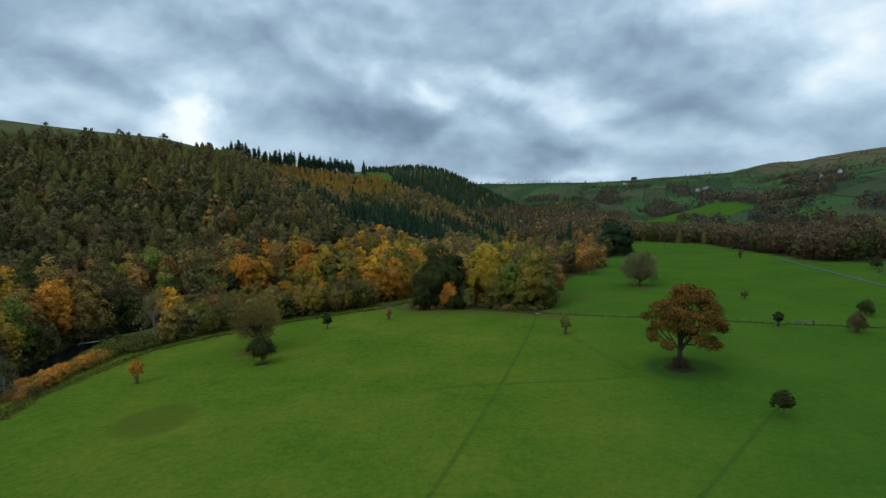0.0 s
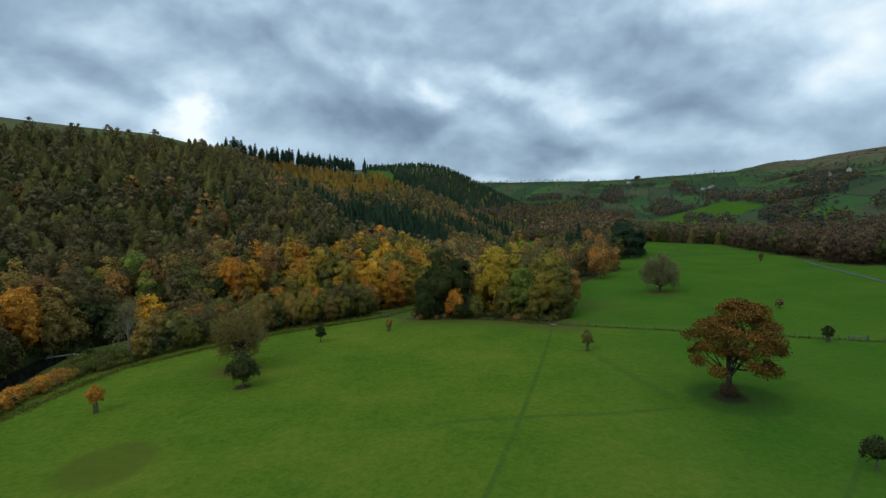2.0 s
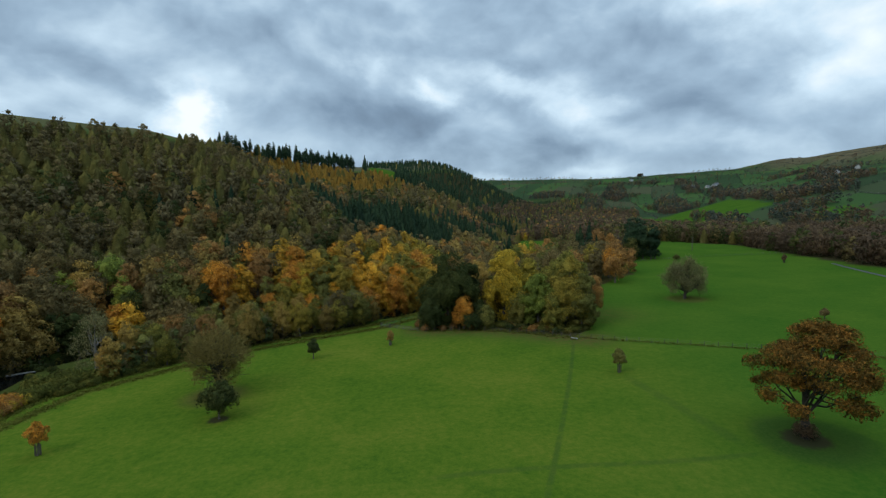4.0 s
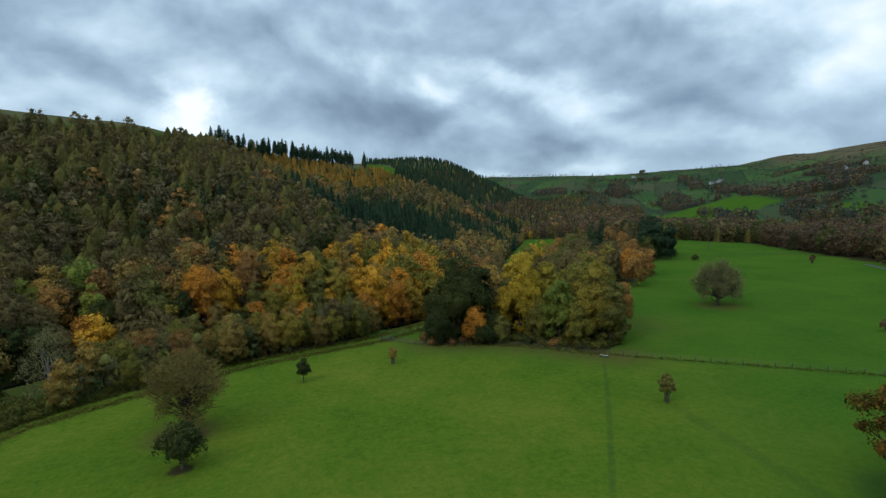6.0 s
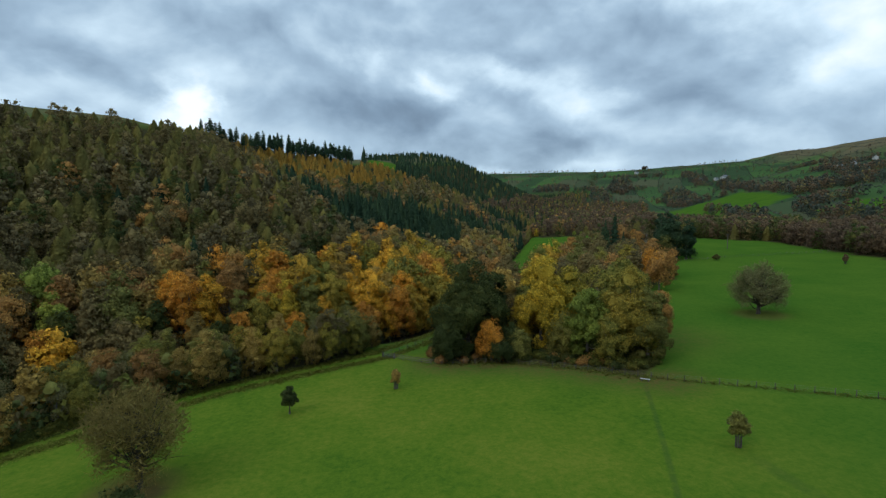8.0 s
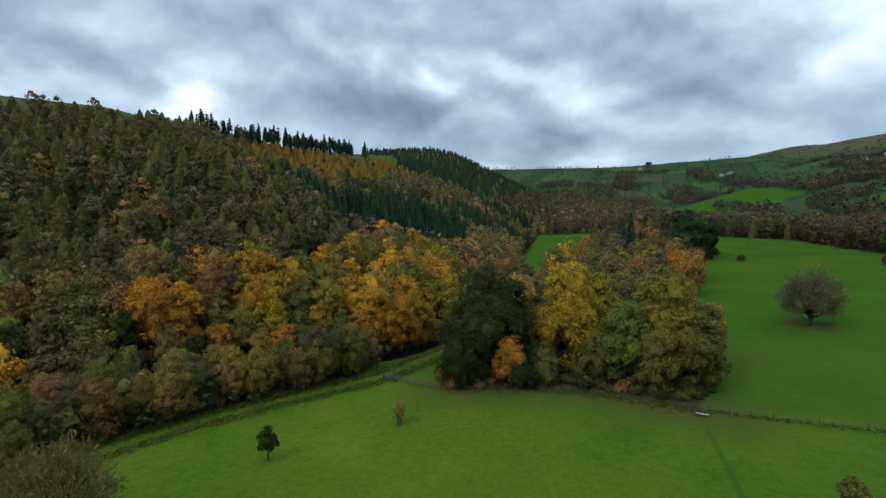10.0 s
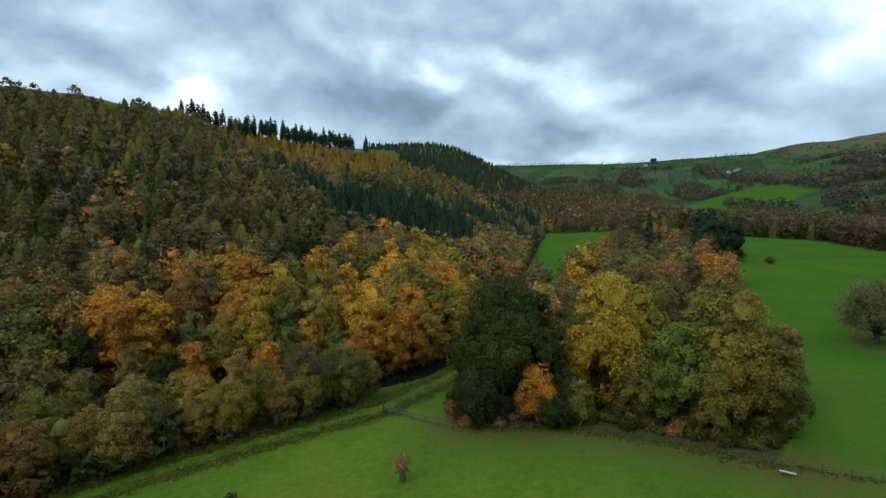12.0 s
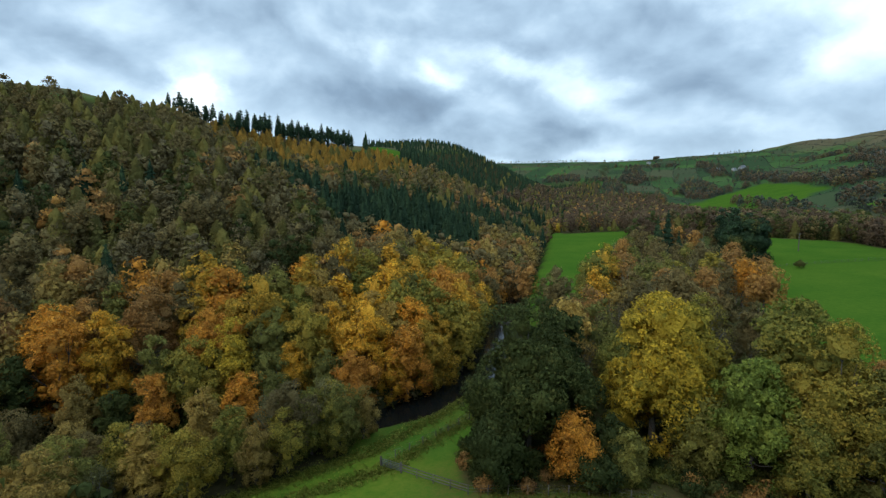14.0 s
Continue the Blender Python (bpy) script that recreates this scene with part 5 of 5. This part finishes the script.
def hedges():
    """Low hedges along the edges of the small fields."""
    rng = np.random.default_rng(44)
    runs = []
    for row in range(0, 11):
        runs.append(np.stack([np.arange(-350, 2000, 1.6), np.full(len(np.arange(-350, 2000, 1.6)), row * FIELD_ROW)], 1))
        for col in range(-3, 17):
            e = np.arange(row * FIELD_ROW, (row + 1) * FIELD_ROW, 1.6)
            runs.append(np.stack([np.full(len(e), (col - (row * 0.618) % 1.0) * FIELD_LENGTH), e], 1))
    q = np.concatenate(runs)
    q = np.stack(unbent(*q.T), 1) + rng.normal(size=q.shape) * 0.5
    p = np.stack([200 + q[:, 0] * 0.42 + q[:, 1] * 0.907, 342 + q[:, 0] * 0.907 - q[:, 1] * 0.42], 1)
    d, _ = river_side(p[:, 0], p[:, 1])
    keep = (d < -12) & ((q[:, 1] > 60) | (q[:, 0] > 620)) & (p[:, 1] > 60)
    for area in (RIGHT_WOOD, FAR_WOOD, *MEADOWS):
        keep &= ~inside(area, *p.T)
    p = p[keep]
    at = np.column_stack([p, ground_height(p[:, 0], p[:, 1]) + rng.uniform(0.3, 1.6, len(p))])
    v, f, vn = flakes(rng, at, np.tile([0.0, 0.0, 0.6], (len(at), 1)), 1.25)
    tagged(new("hedge", raw_mesh("hedge", v, f, LEAF["slate"], normals=vn)), "dark clipped hedges between the small fields", "hedge", kind="stuff")


# ends, half width and number of trees of the long woods
STRIPS = [((765, 1110), (572, 703), 13, 190), ((587, 735), (625, 676), 12, 60), ((428, 1404), (588, 1467), 22, 150), ((569, 1423), (698, 1437), 18, 90), ((599, 1168), (680, 1015), 16, 90),
          ((1107, 1414), (1046, 1177), 12, 90), ((484, 615), (505, 560), 9, 50), ((799, 1336), (907, 1314), 14, 60), ((720, 1752), (913, 1667), 16, 90)]
# up the valley, up the slope, radii, number of trees
COPSES = [(420, 75, 160, 26, 150), (250, 140, 120, 24, 110), (700, 150, 170, 30, 190), (560, 240, 130, 26, 120), (150, 215, 110, 30, 130), (330, 330, 100, 26, 90), (900, 70, 190, 36, 220),
          (1050, 200, 140, 30, 140), (800, 330, 150, 24, 120), (1250, -60, 170, 34, 190), (1972, 37, 20, 12, 44), (1150, -250, 150, 50, 220), (520, 400, 110, 18, 70), (1350, 150, 160, 30, 150),
          (620, 300, 80, 22, 60), (980, 420, 130, 20, 80), (100, 330, 90, 26, 80), (1000, -120, 130, 40, 150)]
hillside()
valley_woods()
hedges()


# ---- banks, hedges and rough ground ----
def bush(name, species, tall, wide, seed, label):
    rng = np.random.default_rng(seed)
    v, f, vn = leafy_crown(rng, "round", tall, wide, 560, 0.18, 0.7)
    v[:, 2] = np.maximum(v[:, 2] - tall * 0.18, -0.2)
    return tagged(new(name, raw_mesh(name, v, f, LEAF[species], normals=vn)), label, "bush")


rng = np.random.default_rng(17)
BANK = [(-71.2, 102), (-72.2, 110), (-72.2, 119), (-71.0, 128), (-69.0, 136), (-65.5, 143)]
kinds = [bush("bank_bush", "rust", 2.6, 3.6, 1, "rusty bracken and bramble bush on the river bank"), bush("bank_bush", "yellow", 2.4, 3.4, 2, "yellow bramble bush on the river bank"),
         bush("bank_bush", "orange", 2.8, 3.6, 3, "orange bush on the river bank"), bush("bank_bush", "scrub", 2.6, 3.8, 4, "green scrub bush on the river bank")]
shade_bush = bush("bramble_bush", "dark", 2.4, 3.6, 5, "dark green bramble bush beneath the clump")
marks = np.cumsum([0] + [math.dist(a, b) for a, b in zip(BANK[:-1], BANK[1:])])
for n, k in enumerate(np.linspace(0, marks[-1], 46)):
    tx, ty = float(np.interp(k, marks, [q[0] for q in BANK])), float(np.interp(k, marks, [q[1] for q in BANK]))
    share = k / marks[-1]
    pick = int(rng.choice([1, 2, 0, 3])) if share < 0.3 else int(rng.choice([1, 2, 2, 0])) if share < 0.68 else 3
    planted(kinds[pick], tx - 2.2 + rng.uniform(-1.0, 1.0), ty + rng.uniform(-0.8, 0.8), rng.uniform(0, 6.28), rng.uniform(0.75, 1.1) * (0.9 if share < 0.15 else 1.08), "bushes along the river bank")
    planted(kinds[pick], tx + rng.uniform(-0.9, 0.9), ty + rng.uniform(-0.8, 0.8), rng.uniform(0, 6.28), rng.uniform(0.75, 1.15) * (0.9 if share < 0.15 else 1.08), "bushes along the river bank")
for k in np.linspace(0, 4, 30):
    tx, ty = float(np.interp(k, range(5), (-66.6, -61.6, -57.4, -51.6, -46.6))), float(np.interp(k, range(5), (133, 141, 147.6, 153.8, 157.4)))
    planted(kinds[3], tx + rng.uniform(-0.4, 0.4), ty + rng.uniform(-0.4, 0.4), rng.uniform(0, 6.28), rng.uniform(0.62, 0.85), "low hedge along the field's edge")
for tx, ty, s in ((-80, 92, 1.0), (-79, 97, 1.3), (-72, 140, 1.25), (-71, 143, 1.2), (-75, 139, 1.2)):
    planted(tree_of("bare", rng) if s > 1.25 else kinds[3], tx, ty, rng.uniform(0, 6.28), s * (0.5 if s > 1.25 else 1.0), "bushes along the river bank")


for tx, ty, s in ((29, 167.2, 0.8), (32.5, 164.8, 0.7), (24.5, 166.6, 0.7), (35, 161.8, 0.6), (41.5, 158.2, 0.7), (45, 156, 0.8), (8, 168.6, 0.8), (13, 167.6, 0.7)):
    planted(kinds[int(rng.choice([0, 3, 3]))], tx, ty, rng.uniform(0, 6.28), s, "bushes under the clump")


for n in range(230):
    tx, deep = rng.uniform(4, 52), abs(rng.normal()) * 7
    ty = float(np.interp(tx, (4, 22, 33, 45, 58), (170.5, 168, 163, 154.5, 157))) + deep
    if inside(CLUMP, np.array([tx]), np.array([ty]))[0]:
        planted(shade_bush if rng.uniform() < 0.6 else kinds[int(rng.choice([0, 3]))], tx, ty, rng.uniform(0, 6.28), rng.uniform(0.35, 0.95), "bushes under the clump")

for n in range(70):
    tx, ty = rng.uniform(-84, -64), rng.uniform(108, 156)
    off = float(river_side(tx, ty)[0])
    if -16 < off < -7.4 and inside(NEAR_BANK, np.array([tx]), np.array([ty]))[0]:
        planted(shade_bush if rng.uniform() < 0.5 else kinds[3], tx, ty, rng.uniform(0, 6.28), rng.uniform(0.3, 0.62), "low bushes along the water")


def rough_grass():
    """Tufts of long grass along the verge between field and river, and under the fences."""
    rng = np.random.default_rng(61)
    lines = [(VERGE, 0.9, 6500), ([(-69, 90), (-72, 110), (-68, 134), (-52, 152), (-37, 163), (-20, 172), (-6, 179.5), (5, 190), (13, 201), (21, 222)], 0.9, 9000),
             ([(46, 151), (74, 135.5), (95, 124.3), (119.7, 110)], 0.5, 900), ([(8, 168), (22, 165.5), (33, 160), (45, 151)], 1.0, 900)]
    at = []
    for line, wide, n in lines:
        marks = np.cumsum([0] + [math.dist(a, b) for a, b in zip(line[:-1], line[1:])])
        k = rng.uniform(0, marks[-1], n)
        at.append(np.stack([np.interp(k, marks, [q[0] for q in line]), np.interp(k, marks, [q[1] for q in line])], 1) + rng.normal(size=(n, 2)) * wide)
    at = np.concatenate(at)
    z = ground_height(at[:, 0], at[:, 1])
    n = len(at)
    pos = np.repeat(np.column_stack([at, z + 0.1]), 4, 0) + rng.normal(size=(4 * n, 3)) * np.array([0.22, 0.22, 0.12])
    v, f, vn = flakes(rng, pos, np.tile([0.2, 0.2, 0.6], (4 * n, 1)), 0.14)
    tagged(new("rough_grass", raw_mesh("rough_grass", v, f, LEAF["straw"], normals=vn)), "long straw-coloured grass along fences and river bank", "grass", kind="stuff")


rough_grass()


def bank_scrub():
    """Undergrowth that hangs over the water on the wooded side."""
    rng = np.random.default_rng(71)
    p = spread(rng, -110, 60, 84, 290, 2.0)
    d, _ = river_side(p[:, 0], p[:, 1])
    keep = ((d > np.where(p[:, 1] < 158, 4.6, 4.0)) & (d < 13)) | (inside(NEAR_BANK, p[:, 0], p[:, 1]) & (p[:, 0] > -62) & (d < -6.8) & (rng.uniform(size=len(p)) < 0.6))
    p = p[keep]
    k = rng.uniform(size=len(p))
    for species, lo, hi in (("scrub", 0, 0.15), ("olive", 0.15, 0.4), ("winter", 0.4, 0.65), ("dark", 0.65, 1.01)):
        m = (k >= lo) & (k < hi)
        scatter("bank_scrub", species, p[m], np.full(m.sum(), 3), np.where(p[m, 1] < 166, 1.7, 1.0) * rng.uniform(0.18, 0.36, m.sum()), rng, "tangled undergrowth over the water's edge", "undergrowth")


bank_scrub()


# ---- fences, pole and farmhouses ----
def fence(line, gap, rails, tall, label, wood_rails):
    """Posts along a line with rails or wires between them."""
    x0, y0 = line[0]
    root = empty("fence", Matrix.Translation((x0, y0, height(x0, y0))))
    base = root.matrix_basis.translation.copy()
    marks = np.cumsum([0] + [math.dist(a, b) for a, b in zip(line[:-1], line[1:])])
    count = max(2, int(round(marks[-1] / gap)) + 1)
    spots = []
    for k in np.linspace(0, marks[-1], count):
        px, py = float(np.interp(k, marks, [q[0] for q in line])), float(np.interp(k, marks, [q[1] for q in line]))
        spots.append(Vector((px, py, height(px, py))))
    bm = bmesh.new()
    box(bm, (0.10, 0.10, tall + 0.3), Matrix.Translation((0, 0, tall / 2 - 0.15)), 0.015)
    post_mesh = bpy.data.meshes.new("post")
    bm.to_mesh(post_mesh), bm.free()
    post_mesh.materials.append(TIMBER)
    for p in spots:
        post = under(new("post", post_mesh), root)
        post.matrix_basis = Matrix.Translation(p - base) @ Euler((random.uniform(-0.04, 0.04), random.uniform(-0.04, 0.04), random.uniform(0, 0.5))).to_matrix().to_4x4()
    for n in range(rails):
        h = tall * (0.92 - 0.3 * n)
        bm = bmesh.new()
        for a, b in zip(spots[:-1], spots[1:]):
            way = b - a
            m = Matrix.Translation((a + b) / 2 - base + Vector((0, 0, h))) @ way.to_track_quat("X", "Z").to_matrix().to_4x4()
            box(bm, (way.length + 0.05, 0.045 if wood_rails else 0.012, 0.11 if wood_rails else 0.012), m)
        part("rail" if wood_rails else "wire", bm, TIMBER if wood_rails else STEEL, root)
    return tagged(root, label, "fence")


fence([(-2.0, 173.4), (0.8, 171.2), (5.8, 167.6)], 2.3, 3, 1.25, "weathered wooden post-and-rail fence beside the clump", True)
fence([(5.8, 167.6), (21.5, 165.2), (32.4, 159.6), (39.4, 155.6), (46, 150.6)], 2.4, 3, 1.25, "post-and-wire fence along the clump of trees", False)
fence(PASTURE_FENCE, 2.8, 3, 1.2, "post-and-wire fence across the pasture", False)
fence([(-4.8, 175.7), (4.9, 183.4), (10.5, 188.5)], 2.4, 3, 1.2, "post-and-wire fence along the riverside strip", False)
fence(FAR_FENCE, 3.2, 3, 1.2, "post-and-wire fence across the far pasture", False)


def field_gate(ax, ay, bx, by, label):
    """A barred metal gate between two posts."""
    a, c = Vector((ax, ay, height(ax, ay))), Vector((bx, by, height(bx, by)))
    way = c - a
    root = empty("field_gate", Matrix.Translation(a) @ Matrix.Rotation(math.atan2(way.y, way.x), 4, "Z"))
    long, rise = math.hypot(way.x, way.y), way.z
    for dx in (-0.12, long + 0.12):
        bm = bmesh.new()
        box(bm, (0.18, 0.18, 1.7), Matrix.Translation((dx, 0, 0.55 + rise * dx / long)), 0.02)
        part("gate_post", bm, TIMBER, root)
    tilt = math.atan2(rise, long)
    for n, h in enumerate((0.2, 0.42, 0.62, 0.84, 1.1)):
        bm = bmesh.new()
        box(bm, (long - 0.1, 0.05, 0.05), Matrix.Translation((long / 2, 0, h + rise / 2)) @ Matrix.Rotation(-tilt, 4, "Y"))
        part("bar", bm, GATE_STEEL, root)
    for dx in (0.06, long / 2, long - 0.06):
        bm = bmesh.new()
        box(bm, (0.05, 0.05, 0.98), Matrix.Translation((dx, 0, 0.65 + rise * dx / long)))
        part("upright", bm, GATE_STEEL, root)
    return tagged(root, label, "gate")


field_gate(104.2, 118.6, 107.2, 117.1, "galvanised metal field gate in the pasture fence")
field_gate(-4.6, 175.4, -2.2, 173.6, "galvanised metal gate at the riverside path")


def bench(x, y, turn):
    root = empty("bench", Matrix.Translation((x, y, height(x, y))) @ Matrix.Rotation(turn, 4, "Z"))
    bm = bmesh.new()
    box(bm, (1.7, 0.42, 0.08), Matrix.Translation((0, 0, 0.45)), 0.015)
    part("seat", bm, PALE_TIMBER, root)
    for dx in (-0.62, 0.62):
        bm = bmesh.new()
        box(bm, (0.12, 0.36, 0.46), Matrix.Translation((dx, 0, 0.19)), 0.01)
        part("leg", bm, TIMBER, root)
    return tagged(root, "pale weathered plank bench beside the fence", "bench")


bench(44.2, 149.4, -0.62)


def weir():
    """A low sill across the river with broken water below it."""
    ax, ay, bx, by = -95.5, 159.0, -86.5, 164.5
    root = empty("weir", Matrix.Translation(((ax + bx) / 2, (ay + by) / 2, -6.55)) @ Matrix.Rotation(math.atan2(by - ay, bx - ax), 4, "Z"))
    bm = bmesh.new()
    box(bm, (10.4, 0.7, 0.5), Matrix.Translation((0, 0, 0)), 0.08)
    part("sill", bm, STONE_WALL, root)
    bm = bmesh.new()
    bmesh.ops.create_grid(bm, x_segments=40, y_segments=4, size=1.0, matrix=Matrix.Translation((0, -0.75, 0.14)) @ Matrix.Diagonal((3.6, 0.14, 1, 1)))
    for v in bm.verts:
        v.co.z += random.uniform(-0.08, 0.08)
    part("white_water", bm, FOAM, root, "broken white water")
    return tagged(root, "low stone weir across the dark river", "weir")


weir()


def utility_pole(x, y):
    root = empty("utility_pole", Matrix.Translation((x, y, height(x, y))))
    bm = bmesh.new()
    bmesh.ops.create_cone(bm, segments=10, radius1=0.24, radius2=0.18, depth=9.6, cap_ends=True, matrix=Matrix.Translation((0, 0, 4.3)))
    part("pole", bm, TIMBER, root)
    bm = bmesh.new()
    box(bm, (2.2, 0.12, 0.14), Matrix.Translation((0, 0.15, 8.6)), 0.01)
    part("crossarm", bm, TIMBER, root)
    for dx in (-0.9, 0, 0.9):
        bm = bmesh.new()
        bmesh.ops.create_cone(bm, segments=8, radius1=0.07, radius2=0.04, depth=0.3, cap_ends=True, matrix=Matrix.Translation((dx, 0.15, 8.82)))
        part("insulator", bm, STEEL, root)
    return tagged(root, "wooden utility pole with crossarm in the far pasture", "utility pole")


utility_pole(196.4, 342.3)


def farmhouse(x, y, turn, long, deep, tall, wall_mat, label):
    """A small farmhouse: walls, pitched roof, chimneys, windows and a door."""
    root = empty("farmhouse", Matrix.Translation((x, y, height(x, y) - 0.3)) @ Matrix.Rotation(turn, 4, "Z"))
    bm = bmesh.new()
    box(bm, (long, deep, tall), Matrix.Translation((0, 0, tall / 2 - 0.5)))
    gable = deep * 0.42
    top = tall - 0.5
    for sx in (-1, 1):
        a = bm.verts.new((sx * long / 2, -deep / 2, top)), bm.verts.new((sx * long / 2, deep / 2, top)), bm.verts.new((sx * long / 2, 0, top + gable))
        b = [bm.verts.new((sx * (long / 2 - 0.3), v.co.y, v.co.z)) for v in a]
        bm.faces.new(a), bm.faces.new(b)
        bm.faces.new((a[0], a[2], b[2], b[0])), bm.faces.new((a[1], a[2], b[2], b[1]))
    part("wall", bm, wall_mat, root)
    bm = bmesh.new()
    slope = math.atan2(gable, deep / 2)
    run = math.hypot(gable, deep / 2) + 0.4
    for sy in (-1, 1):
        m = Matrix.Translation((0, sy * (deep / 4 + 0.12), top + gable / 2 + 0.02)) @ Matrix.Rotation(-sy * slope, 4, "X")
        box(bm, (long + 0.7, run, 0.22), m)
    roof = part("roof", bm, SLATE, root)
    for sx in (-1, 1):
        bm = bmesh.new()
        box(bm, (0.8, 0.7, 1.9), Matrix.Translation((sx * (long / 2 - 0.7), 0, top + gable + 0.5)), 0.04)
        part("chimney", bm, STONE_WALL, roof)
    for sy in (-1, 1):
        for n in range(3):
            for zz in (1.3, 3.9):
                if zz + 1 > top:
                    continue
                if n == 1 and zz < 2:
                    bm = bmesh.new()
                    box(bm, (1.0, 0.12, 2.1), Matrix.Translation((0, sy * deep / 2, 1.05)), 0.02)
                    part("door", bm, DOOR_PAINT, root)
                    continue
                bm = bmesh.new()
                box(bm, (1.1, 0.10, 1.3), Matrix.Translation(((n - 1) * long / 3.2, sy * deep / 2, zz + 0.2)), 0.02)
                part("window", bm, PANE, root)
    return tagged(root, label, "house")


HOUSES = [(852, 952, 0.7, 13, 7, 5.6, True), (872, 940, 0.6, 10, 6.5, 5.2, True), (905, 930, 0.9, 15, 7, 5.6, True), (904, 1397, 0.5, 16, 7, 5.8, True), (931, 1412, 0.8, 12, 7, 5.6, True),
          (880, 1430, 0.3, 14, 8, 5.4, False), (868, 1795, 0.4, 14, 8, 6.0, True), (760, 1020, 0.9, 12, 7, 5.4, False), (1010, 1080, 0.2, 14, 7, 5.6, True)]
HOUSES += [(862, 960, 0.2, 9, 6, 4.6, True), (945, 1424, 0.4, 11, 6, 5.0, True), (960, 1440, 0.2, 14, 8, 5.0, False)]
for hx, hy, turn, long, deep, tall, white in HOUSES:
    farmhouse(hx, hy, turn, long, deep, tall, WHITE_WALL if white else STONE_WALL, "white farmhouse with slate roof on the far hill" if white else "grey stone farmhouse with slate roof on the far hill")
